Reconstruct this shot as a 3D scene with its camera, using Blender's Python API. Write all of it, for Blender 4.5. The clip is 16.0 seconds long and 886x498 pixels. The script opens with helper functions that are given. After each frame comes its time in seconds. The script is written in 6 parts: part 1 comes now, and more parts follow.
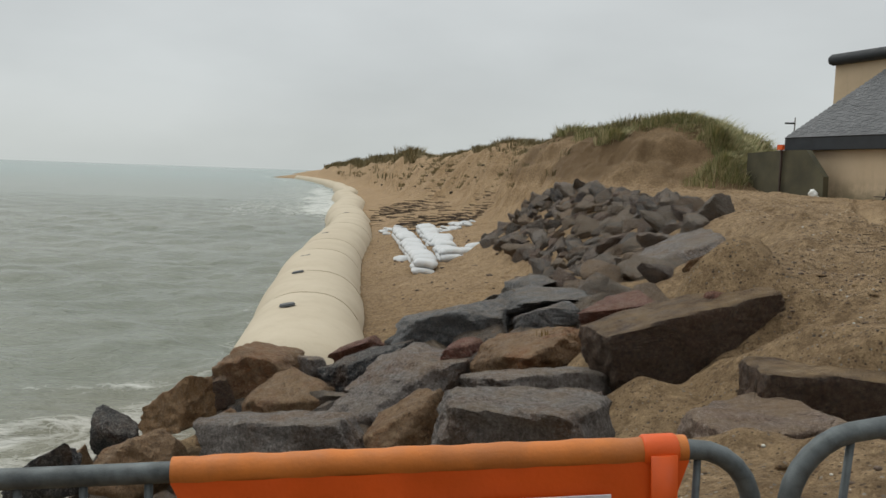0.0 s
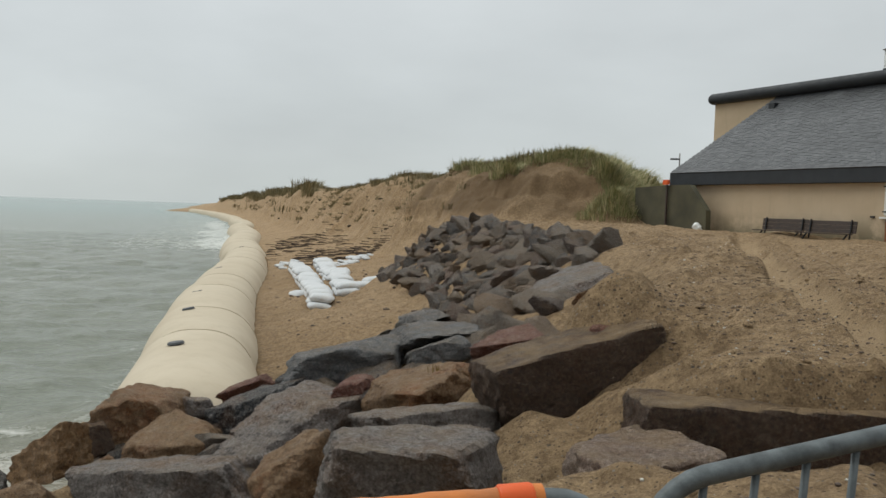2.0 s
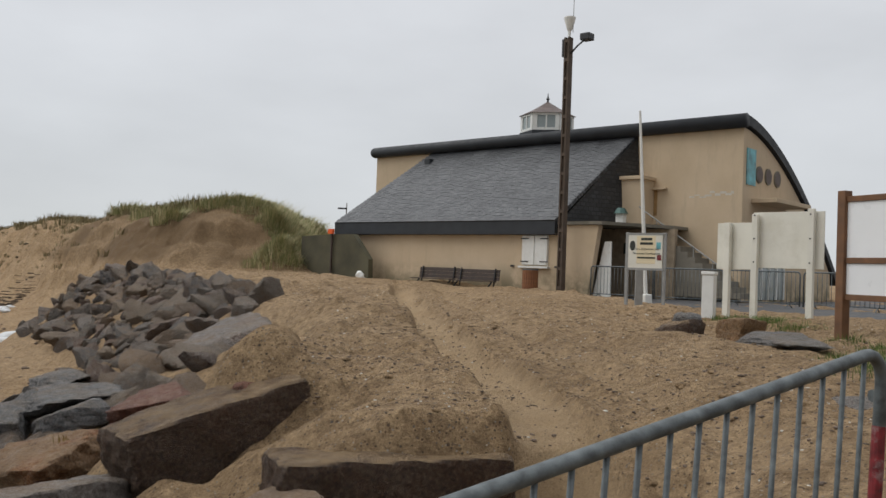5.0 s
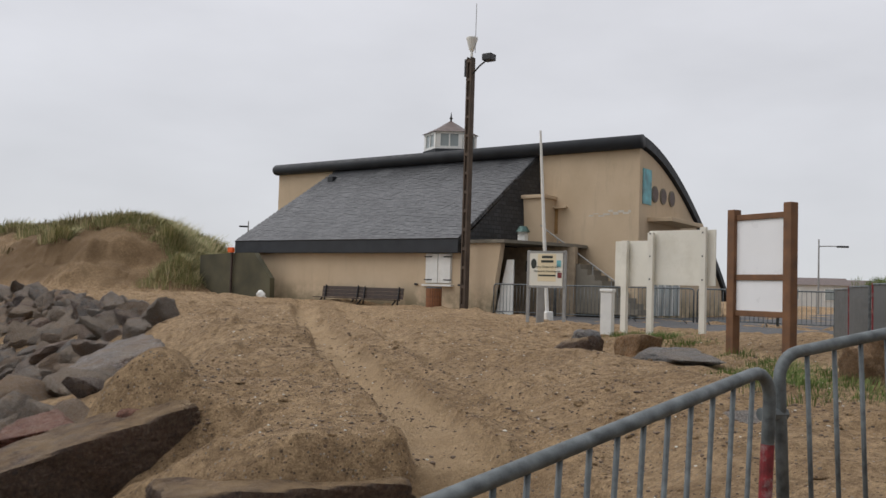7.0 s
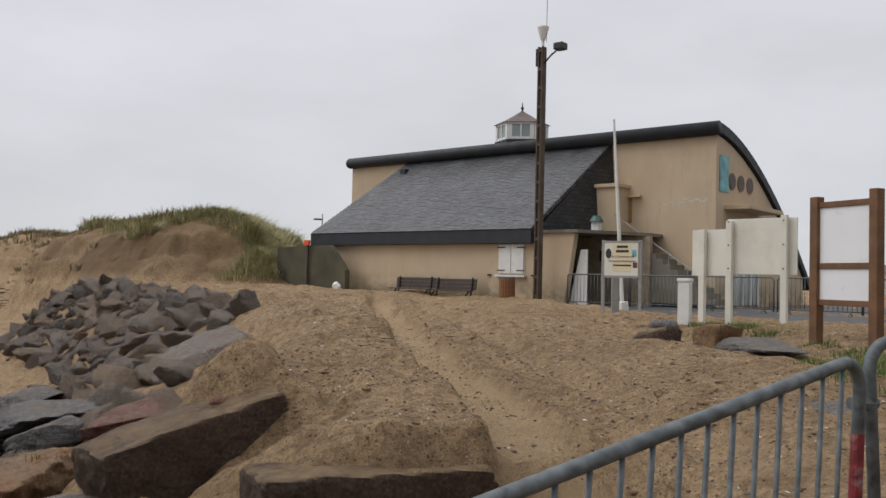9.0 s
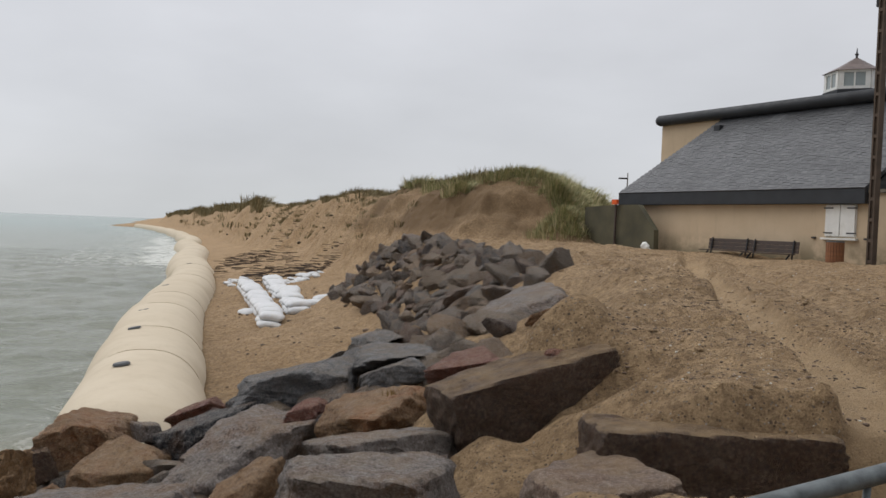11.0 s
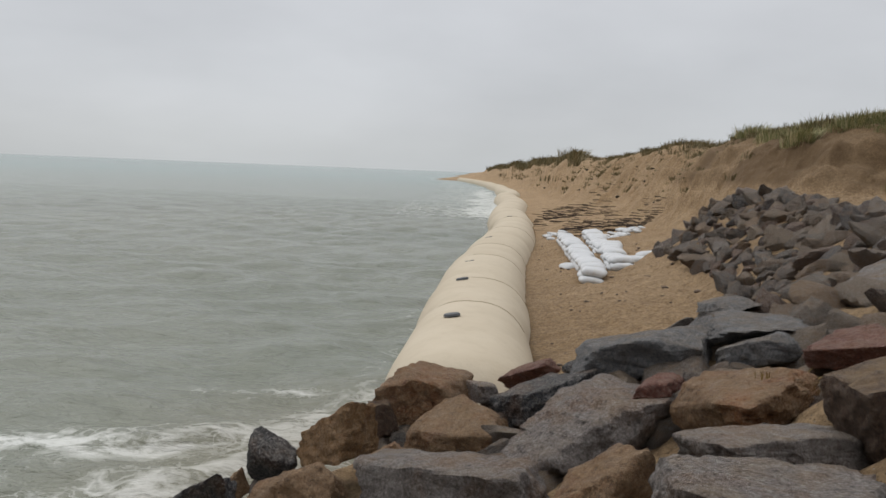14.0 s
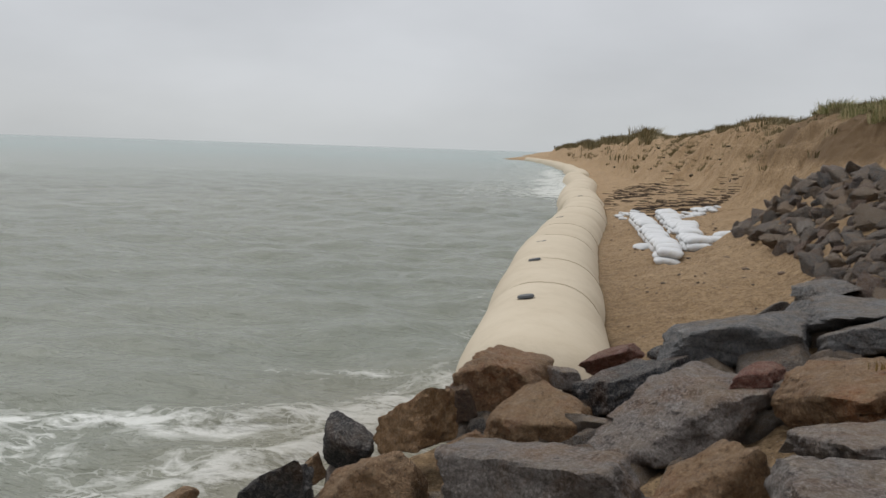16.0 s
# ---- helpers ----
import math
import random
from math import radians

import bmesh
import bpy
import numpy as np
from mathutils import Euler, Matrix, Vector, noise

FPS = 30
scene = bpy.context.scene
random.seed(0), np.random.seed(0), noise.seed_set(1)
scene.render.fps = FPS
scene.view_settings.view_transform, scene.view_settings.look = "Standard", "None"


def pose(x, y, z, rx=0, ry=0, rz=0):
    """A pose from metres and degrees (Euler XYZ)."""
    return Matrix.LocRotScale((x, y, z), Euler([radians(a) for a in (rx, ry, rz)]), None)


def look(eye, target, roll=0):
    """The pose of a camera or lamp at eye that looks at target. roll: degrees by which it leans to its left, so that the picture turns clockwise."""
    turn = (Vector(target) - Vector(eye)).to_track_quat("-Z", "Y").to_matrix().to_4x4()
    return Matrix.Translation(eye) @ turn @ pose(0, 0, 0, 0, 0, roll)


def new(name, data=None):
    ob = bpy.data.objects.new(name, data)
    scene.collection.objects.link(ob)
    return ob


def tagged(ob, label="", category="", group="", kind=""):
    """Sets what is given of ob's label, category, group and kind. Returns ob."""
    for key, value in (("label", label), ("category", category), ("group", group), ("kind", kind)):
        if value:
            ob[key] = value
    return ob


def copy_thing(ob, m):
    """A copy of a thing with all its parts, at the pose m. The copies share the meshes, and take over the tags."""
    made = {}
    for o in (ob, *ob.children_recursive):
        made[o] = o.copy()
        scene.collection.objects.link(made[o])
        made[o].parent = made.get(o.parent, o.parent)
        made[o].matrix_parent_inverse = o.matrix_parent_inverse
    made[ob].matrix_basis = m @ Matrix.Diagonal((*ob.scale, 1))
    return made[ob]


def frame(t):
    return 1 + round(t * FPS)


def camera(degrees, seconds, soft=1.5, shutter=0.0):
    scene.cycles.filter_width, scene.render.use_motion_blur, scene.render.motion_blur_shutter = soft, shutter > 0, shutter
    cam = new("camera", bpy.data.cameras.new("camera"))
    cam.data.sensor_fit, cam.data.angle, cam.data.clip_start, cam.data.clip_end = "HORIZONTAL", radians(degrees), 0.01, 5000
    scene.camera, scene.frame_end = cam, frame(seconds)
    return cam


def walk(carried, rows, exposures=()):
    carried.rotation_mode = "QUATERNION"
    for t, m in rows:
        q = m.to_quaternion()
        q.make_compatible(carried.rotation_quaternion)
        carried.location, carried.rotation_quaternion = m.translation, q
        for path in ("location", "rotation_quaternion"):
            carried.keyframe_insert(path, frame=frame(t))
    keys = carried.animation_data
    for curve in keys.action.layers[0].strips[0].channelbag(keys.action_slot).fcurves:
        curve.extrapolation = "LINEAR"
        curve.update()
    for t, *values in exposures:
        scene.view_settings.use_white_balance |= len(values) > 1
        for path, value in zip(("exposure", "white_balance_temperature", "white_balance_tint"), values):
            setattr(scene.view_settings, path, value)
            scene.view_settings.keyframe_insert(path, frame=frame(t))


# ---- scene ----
cam = camera(54.0, 16.0)
PATH = [
    (0, (0.028, -0.528, 1.682), (0.024, 1.465, 1.51), 2.0),
    (0.5, (0.021, -0.562, 1.692), (0.021, 1.432, 1.536), 1.7),
    (1, (0.03, -0.556, 1.699), (0.049, 1.438, 1.551), 1.8),
    (1.5, (0.074, -0.515, 1.7), (0.177, 1.479, 1.581), 2.1),
    (2, (0.13, -0.466, 1.706), (0.354, 1.519, 1.618), 2.0),
    (2.5, (0.155, -0.5, 1.74), (0.496, 1.47, 1.684), 1.8),
    (3, (0.204, -0.47, 1.738), (0.669, 1.475, 1.706), 2.0),
    (3.5, (0.242, -0.479, 1.755), (0.834, 1.431, 1.733), 1.9),
    (4, (0.317, -0.455, 1.765), (1.04, 1.409, 1.769), 1.9),
    (4.5, (0.341, -0.472, 1.79), (1.165, 1.35, 1.815), 2.1),
    (5, (0.414, -0.417, 1.782), (1.341, 1.354, 1.828), 2.1),
    (7.5, (0.539, -0.331, 1.794), (1.657, 1.325, 1.889), 1.7),
    (8, (0.532, -0.331, 1.796), (1.646, 1.328, 1.883), 1.6),
    (10.5, (0.144, -0.519, 1.796), (0.645, 1.417, 1.807), 2.0),
    (11, (0.075, -0.453, 1.778), (0.411, 1.518, 1.732), 2.3),
    (11.5, (-0.004, -0.336, 1.769), (0.186, 1.652, 1.666), 2.9),
    (12, (-0.123, -0.142, 1.771), (-0.029, 1.852, 1.651), 3.4),
    (12.5, (-0.267, 0.02, 1.746), (-0.268, 2.015, 1.598), 3.0),
    (13, (-0.3, 0.258, 1.74), (-0.465, 2.242, 1.551), 2.9),
    (13.5, (-0.296, 0.542, 1.74), (-0.586, 2.512, 1.561), 2.3),
    (14, (-0.323, 0.695, 1.718), (-0.691, 2.652, 1.538), 2.3),
    (14.5, (-0.351, 0.836, 1.698), (-0.787, 2.778, 1.499), 2.0),
    (15, (-0.444, 0.927, 1.688), (-0.923, 2.856, 1.465), 1.8),
    (15.5, (-0.513, 1.008, 1.681), (-0.998, 2.934, 1.452), 1.9),
    (16, (-0.549, 1.043, 1.676), (-1.064, 2.962, 1.445), 1.9),
]
EXPOSURES = ((0, -0.10, 6600, 4), (2, -0.05, 6500, 3), (3.5, 0.02, 6500, 6), (5, 0.05, 6500, 8), (7.5, 0.07, 6500, 11), (8, 0.07, 6500, 11), (11, 0, 6500, 10), (13, -0.09, 6500, 9), (16, -0.12, 6500, 9))
walk(cam, [(t, look(eye, target, roll)) for t, eye, target, roll in PATH], EXPOSURES)

# ---- light: an overcast afternoon, brighter overhead than at the horizon ----
world = bpy.data.worlds.new("world")
scene.world = world
world.use_nodes = True
wn, wl = world.node_tree.nodes, world.node_tree.links
wn.clear()
w_out = wn.new("ShaderNodeOutputWorld")
w_bg = wn.new("ShaderNodeBackground")
w_co = wn.new("ShaderNodeTexCoord")
w_sky = wn.new("ShaderNodeTexSky")
w_sky.sky_type, w_sky.sun_disc = "NISHITA", False
w_sky.sun_elevation, w_sky.sun_rotation = radians(53), radians(-62)
w_dim = wn.new("ShaderNodeVectorMath")
w_dim.operation = "SCALE"
w_dim.inputs["Scale"].default_value = 0.08
w_sep = wn.new("ShaderNodeSeparateXYZ")
w_grad = wn.new("ShaderNodeValToRGB")
w_grad.color_ramp.elements[0].position, w_grad.color_ramp.elements[0].color = 0.0, (0.60, 0.625, 0.645, 1)
w_grad.color_ramp.elements[1].position, w_grad.color_ramp.elements[1].color = 1.0, (1.42, 1.42, 1.45, 1)
for pos, col in ((0.06, (0.645, 0.66, 0.69, 1)), (0.32, (0.73, 0.74, 0.78, 1))):
    e = w_grad.color_ramp.elements.new(pos)
    e.color = col
w_map = wn.new("ShaderNodeMapping")
w_map.inputs["Scale"].default_value = (1.6, 1.6, 4.2)
w_noise = wn.new("ShaderNodeTexNoise")
w_noise.inputs["Scale"].default_value, w_noise.inputs["Detail"].default_value = 1.7, 5.0
w_amp = wn.new("ShaderNodeMapRange")
w_amp.inputs["From Min"].default_value, w_amp.inputs["From Max"].default_value = 0.3, 0.7
w_amp.inputs["To Min"].default_value, w_amp.inputs["To Max"].default_value = 0.90, 1.07
w_side = wn.new("ShaderNodeMapRange")
w_side.inputs["From Min"].default_value, w_side.inputs["From Max"].default_value = -0.9, 0.1
w_side.inputs["To Min"].default_value, w_side.inputs["To Max"].default_value = 0.5, 1.0
w_both = wn.new("ShaderNodeMath")
w_both.operation = "MULTIPLY"
w_mul = wn.new("ShaderNodeVectorMath")
w_mul.operation = "SCALE"
w_mix = wn.new("ShaderNodeMixRGB")
w_mix.inputs["Fac"].default_value = 0.93
wl.new(w_co.outputs["Generated"], w_sep.inputs[0])
wl.new(w_sep.outputs["Z"], w_grad.inputs["Fac"])
wl.new(w_co.outputs["Generated"], w_map.inputs["Vector"])
wl.new(w_map.outputs["Vector"], w_noise.inputs["Vector"])
wl.new(w_noise.outputs["Fac"], w_amp.inputs["Value"])
wl.new(w_grad.outputs["Color"], w_mul.inputs[0])
wl.new(w_sep.outputs["Y"], w_side.inputs["Value"])
wl.new(w_amp.outputs["Result"], w_both.inputs[0])
wl.new(w_side.outputs["Result"], w_both.inputs[1])
wl.new(w_both.outputs[0], w_mul.inputs["Scale"])
wl.new(w_sky.outputs["Color"], w_dim.inputs[0])
wl.new(w_dim.outputs["Vector"], w_mix.inputs["Color1"])
wl.new(w_mul.outputs["Vector"], w_mix.inputs["Color2"])
wl.new(w_mix.outputs["Color"], w_bg.inputs["Color"])
wl.new(w_bg.outputs["Background"], w_out.inputs["Surface"])

sun_data = bpy.data.lights.new("sun", "SUN")
sun_data.energy, sun_data.angle, sun_data.color = 1.1, radians(45), (1.0, 0.97, 0.93)
sun = new("sun", sun_data)
sun.matrix_world = look((-26, 14, 40), (0, 0, 0))

# ---- helpers of this scene ----


def part(name, bm, material, parent=None, label="", smooth=False, sharp=None):
    """Links a bmesh as one mesh object, under parent if there is one."""
    me = bpy.data.meshes.new(name)
    bm.to_mesh(me)
    bm.free()
    if smooth or sharp:
        me.polygons.foreach_set("use_smooth", [True] * len(me.polygons))
    if sharp:
        me.set_sharp_from_angle(angle=radians(sharp))
    if material:
        me.materials.append(material)
    ob = new(name, me)
    if parent:
        ob.parent = parent
    if label:
        ob["label"] = label
    return ob


def share(name, ob, parent, m):
    """Another object on the same mesh."""
    o = new(name, ob.data)
    o.parent = parent
    o.matrix_basis = m
    return o


def thing(name, m, label, category, group="", kind=""):
    ob = new(name)
    ob.empty_display_size = 0.2
    ob.matrix_basis = m
    return tagged(ob, label, category, group, kind)


def box(bm, x0, x1, y0, y1, z0, z1, m=None, bevel=0.0):
    r = bmesh.ops.create_cube(bm, size=1.0)
    mm = Matrix.Translation(((x0 + x1) / 2, (y0 + y1) / 2, (z0 + z1) / 2)) @ Matrix.Diagonal((x1 - x0, y1 - y0, z1 - z0, 1))
    bmesh.ops.transform(bm, matrix=mm, verts=r["verts"])
    if bevel:
        es = list({e for v in r["verts"] for e in v.link_edges})
        out = bmesh.ops.bevel(bm, geom=es, offset=bevel, segments=2, affect="EDGES", profile=0.6)
        vs = list({v for f in out["faces"] for v in f.verts} | {v for v in r["verts"] if v.is_valid})
    else:
        vs = r["verts"]
    if m is not None:
        seen = set(vs)
        stack = list(vs)
        while stack:
            v = stack.pop()
            for e in v.link_edges:
                o = e.other_vert(v)
                if o not in seen:
                    seen.add(o)
                    stack.append(o)
        bmesh.ops.transform(bm, matrix=m, verts=list(seen))
    return bm


def boxed(x0, x1, y0, y1, z0, z1, bevel=0.0, m=None):
    return box(bmesh.new(), x0, x1, y0, y1, z0, z1, m, bevel)


def sweep(bm, pts, radius, sides=10, cap=True):
    """A round tube along points; radius a number or one for each point."""
    pts = [Vector(p) for p in pts]
    rings, x = [], None
    for i, p in enumerate(pts):
        a, b = pts[max(i - 1, 0)], pts[min(i + 1, len(pts) - 1)]
        d = (b - a).normalized()
        if x is None:
            x = d.cross(Vector((0, 0, 1)) if abs(d.z) < 0.9 else Vector((1, 0, 0)))
        x = (x - d * x.dot(d)).normalized()
        y = x.cross(d)
        r = radius[i] if isinstance(radius, (list, tuple)) else radius
        rings.append([bm.verts.new(p + r * (math.cos(k * math.tau / sides) * x + math.sin(k * math.tau / sides) * y)) for k in range(sides)])
    for r0, r1 in zip(rings, rings[1:]):
        for k in range(sides):
            bm.faces.new((r0[k], r0[(k + 1) % sides], r1[(k + 1) % sides], r1[k]))
    if cap:
        bm.faces.new(rings[0][::-1])
        bm.faces.new(rings[-1])
    bmesh.ops.recalc_face_normals(bm, faces=bm.faces)
    return bm


def tube(pts, radius, sides=10):
    return sweep(bmesh.new(), pts, radius, sides)


def prism(outline, a, b, place):
    """An outline of (p, q) run from a to b; place(p, q, r) gives the point."""
    bm = bmesh.new()
    v0 = [bm.verts.new(place(p, q, a)) for p, q in outline]
    v1 = [bm.verts.new(place(p, q, b)) for p, q in outline]
    bm.faces.new(v0)
    bm.faces.new(v1[::-1])
    n = len(outline)
    for i in range(n):
        bm.faces.new((v0[i], v1[i], v1[(i + 1) % n], v0[(i + 1) % n]))
    bmesh.ops.recalc_face_normals(bm, faces=bm.faces)
    return bm


def hash2(ix, iy, seed):
    h = (ix.astype(np.int64) * 374761393 + iy.astype(np.int64) * 668265263 + seed * 982451653) & 0xFFFFFFFF
    h = ((h ^ (h >> 13)) * 1274126177) & 0xFFFFFFFF
    return ((h ^ (h >> 16)) & 0xFFFF) / 65535.0


def vnoise(x, y, seed=0):
    ix, iy = np.floor(x), np.floor(y)
    fx, fy = x - ix, y - iy
    fx, fy = fx * fx * (3 - 2 * fx), fy * fy * (3 - 2 * fy)
    a, b = hash2(ix, iy, seed), hash2(ix + 1, iy, seed)
    c, d = hash2(ix, iy + 1, seed), hash2(ix + 1, iy + 1, seed)
    return (a + (b - a) * fx) * (1 - fy) + (c + (d - c) * fx) * fy - 0.5


def fbm(x, y, seed=0, octaves=4):
    out, amp = np.zeros_like(np.asarray(x, float)), 1.0
    for o in range(octaves):
        out = out + amp * vnoise(x * 2**o, y * 2**o, seed + 17 * o)
        amp *= 0.5
    return out


def smooth(a, b, x):
    t = np.clip((x - a) / (b - a), 0, 1)
    return t * t * (3 - 2 * t)


def raw_mesh(name, verts, faces, material, smooth_shade=True):
    me = bpy.data.meshes.new(name)
    me.vertices.add(len(verts))
    me.vertices.foreach_set("co", np.asarray(verts, np.float32).ravel())
    k = faces.shape[1]
    me.loops.add(faces.size)
    me.loops.foreach_set("vertex_index", faces.astype(np.int32).ravel())
    me.polygons.add(len(faces))
    me.polygons.foreach_set("loop_start", np.arange(0, faces.size, k, dtype=np.int32))
    me.polygons.foreach_set("use_smooth", np.full(len(faces), smooth_shade))
    me.update(calc_edges=True)
    me.materials.append(material)
    return new(name, me)


def grid_faces(rows, cols):
    i = np.arange(rows * cols).reshape(rows, cols)
    return np.stack([i[:-1, :-1].ravel(), i[:-1, 1:].ravel(), i[1:, 1:].ravel(), i[1:, :-1].ravel()], 1)


# ---- materials ----
class Nodes:
    """A short hand for node materials."""

    def __init__(self, name, rough=0.8, metal=0.0, spec=0.5):
        self.mat = bpy.data.materials.new(name)
        self.mat.use_nodes = True
        self.n, self.l = self.mat.node_tree.nodes, self.mat.node_tree.links
        self.bsdf = self.n["Principled BSDF"]
        self.bsdf.inputs["Roughness"].default_value = rough
        self.bsdf.inputs["Metallic"].default_value = metal
        self.bsdf.inputs["Specular IOR Level"].default_value = spec
        self.co = self.n.new("ShaderNodeTexCoord").outputs["Object"]

    def pos(self):
        self.co = self.n.new("ShaderNodeNewGeometry").outputs["Position"]
        return self

    def mapped(self, sx, sy, sz):
        m = self.n.new("ShaderNodeMapping")
        m.inputs["Scale"].default_value = (sx, sy, sz)
        self.l.new(self.co, m.inputs["Vector"])
        return m.outputs["Vector"]

    def noise(self, scale, detail=4.0, rough=0.55, co=None, distort=0.0):
        t = self.n.new("ShaderNodeTexNoise")
        t.inputs["Scale"].default_value, t.inputs["Detail"].default_value = scale, detail
        t.inputs["Roughness"].default_value, t.inputs["Distortion"].default_value = rough, distort
        self.l.new(co or self.co, t.inputs["Vector"])
        return t.outputs["Fac"]

    def voronoi(self, scale, co=None, feature="F1", out="Distance"):
        t = self.n.new("ShaderNodeTexVoronoi")
        t.feature = feature
        t.inputs["Scale"].default_value = scale
        self.l.new(co or self.co, t.inputs["Vector"])
        return t.outputs[out]

    def ramp(self, fac, *stops):
        r = self.n.new("ShaderNodeValToRGB")
        els = r.color_ramp.elements
        while len(els) < len(stops):
            els.new(0.5)
        for e, (p, c) in zip(els, stops):
            e.position, e.color = p, (*c, 1) if len(c) == 3 else c
        self.l.new(fac, r.inputs["Fac"])
        return r.outputs["Color"]

    def span(self, fac, a, b, lo=0.0, hi=1.0):
        r = self.n.new("ShaderNodeMapRange")
        for k, v in (("From Min", a), ("From Max", b), ("To Min", lo), ("To Max", hi)):
            r.inputs[k].default_value = v
        self.l.new(fac, r.inputs["Value"])
        return r.outputs["Result"]

    def math(self, op, a, b=0.0):
        m = self.n.new("ShaderNodeMath")
        m.operation = op
        for k, v in enumerate((a, b)):
            if isinstance(v, (int, float)):
                m.inputs[k].default_value = v
            else:
                self.l.new(v, m.inputs[k])
        return m.outputs[0]

    def mix(self, fac, a, b, mode="MIX"):
        m = self.n.new("ShaderNodeMixRGB")
        m.blend_type = mode
        for k, v in (("Fac", fac), ("Color1", a), ("Color2", b)):
            if isinstance(v, (int, float)):
                m.inputs[k].default_value = v
            elif isinstance(v, tuple):
                m.inputs[k].default_value = (*v, 1)
            else:
                self.l.new(v, m.inputs[k])
        return m.outputs["Color"]

    def upness(self):
        g = self.n.new("ShaderNodeNewGeometry")
        s = self.n.new("ShaderNodeSeparateXYZ")
        self.l.new(g.outputs["Normal"], s.inputs[0])
        return s.outputs["Z"]

    def height(self):
        g = self.n.new("ShaderNodeNewGeometry")
        s = self.n.new("ShaderNodeSeparateXYZ")
        self.l.new(g.outputs["Position"], s.inputs[0])
        return s.outputs["Z"]

    def axis(self, which):
        s = self.n.new("ShaderNodeSeparateXYZ")
        self.l.new(self.co, s.inputs[0])
        return s.outputs[which]

    def random(self):
        return self.n.new("ShaderNodeObjectInfo").outputs["Random"]

    def bump(self, h, strength=0.3, distance=0.02):
        b = self.n.new("ShaderNodeBump")
        b.inputs["Strength"].default_value, b.inputs["Distance"].default_value = strength, distance
        self.l.new(h, b.inputs["Height"])
        old = self.bsdf.inputs["Normal"].links
        if old:
            self.l.new(old[0].from_socket, b.inputs["Normal"])
        self.l.new(b.outputs["Normal"], self.bsdf.inputs["Normal"])
        return self

    def color(self, c):
        if isinstance(c, tuple):
            self.bsdf.inputs["Base Color"].default_value = (*c, 1)
        else:
            self.l.new(c, self.bsdf.inputs["Base Color"])
        return self

    def rough(self, r):
        self.l.new(r, self.bsdf.inputs["Roughness"])
        return self


def plain(name, c, rough=0.6, metal=0.0, vary=0.12, scale=6.0, relief=0.15, dist=0.004, dirt=None):
    """A painted or bare surface with grain and a little wear."""
    k = Nodes(name, rough, metal)
    dark, light = tuple(v * (1 - vary) for v in c), tuple(min(1, v * (1 + vary)) for v in c)
    col = k.ramp(k.noise(scale, 5), (0.3, dark), (0.7, light))
    if dirt:
        col = k.mix(k.span(k.noise(scale * 0.35, 6, 0.7), 0.52, 0.72, 0, 0.75), col, dirt)
    k.color(col)
    k.bump(k.noise(scale * 12, 4), relief, dist)
    k.rough(k.span(k.noise(scale * 2, 3), 0.3, 0.7, max(rough - 0.12, 0.03), min(rough + 0.12, 1)))
    return k.mat


def make_sand():
    k = Nodes("sand", 0.9, 0.0, 0.25).pos()
    big = k.noise(0.22, 4)
    mid = k.noise(2.3, 6, 0.65)
    fine = k.noise(60, 3, 0.7)
    col = k.mix(k.span(big, 0.35, 0.65), (0.58, 0.402, 0.226), (0.67, 0.478, 0.284))
    col = k.mix(k.span(k.noise(0.75, 7, 0.7), 0.48, 0.66, 0, 0.45), col, (0.27, 0.178, 0.095))
    col = k.mix(k.span(mid, 0.45, 0.75, 0, 0.6), col, (0.235, 0.148, 0.076))
    col = k.mix(k.span(fine, 0.3, 0.72, 0.0, 0.62), col, (0.20, 0.13, 0.07))
    col = k.mix(k.span(k.noise(9, 6, 0.8), 0.42, 0.60, 0.0, 0.65), col, (0.14, 0.088, 0.046))
    big_dots = k.voronoi(8)
    col = k.mix(k.span(big_dots, 0.10, 0.13, 0.85, 0.0), col, k.ramp(k.voronoi(8, out="Color"), (0.0, (0.4, 0.36, 0.3)), (0.3, (0.05, 0.04, 0.033)), (0.7, (0.12, 0.075, 0.05)), (1, (0.10, 0.08, 0.065))))
    dots = k.voronoi(26)
    col = k.mix(k.span(dots, 0.20, 0.26, 0.8, 0.0), col, k.ramp(k.voronoi(26, out="Color"), (0.0, (0.55, 0.5, 0.42)), (0.35, (0.07, 0.055, 0.045)), (0.7, (0.16, 0.1, 0.06)), (1, (0.6, 0.56, 0.5))))
    way = k.n.new("ShaderNodeAttribute")
    way.attribute_name = "track"
    col = k.mix(k.math("MULTIPLY", way.outputs["Fac"], k.span(fine, 0.25, 0.75, 0.9, 0.55)), col, (0.52, 0.375, 0.225))
    fresh = k.n.new("ShaderNodeAttribute")
    fresh.attribute_name = "damp"
    col = k.mix(k.math("MULTIPLY", fresh.outputs["Fac"], 0.95), col, (0.16, 0.103, 0.055))
    wet = k.span(k.height(), -2.9, -2.3, 0.85, 1.0)
    col = k.mix(1.0, col, k.ramp(wet, (0.0, (0, 0, 0)), (1, (1, 1, 1))), "MULTIPLY")
    k.color(col)
    k.bump(k.noise(4, 8, 0.75), 1.0, 0.14)
    k.bump(k.noise(26, 5, 0.75), 1.0, 0.04)
    return k.mat


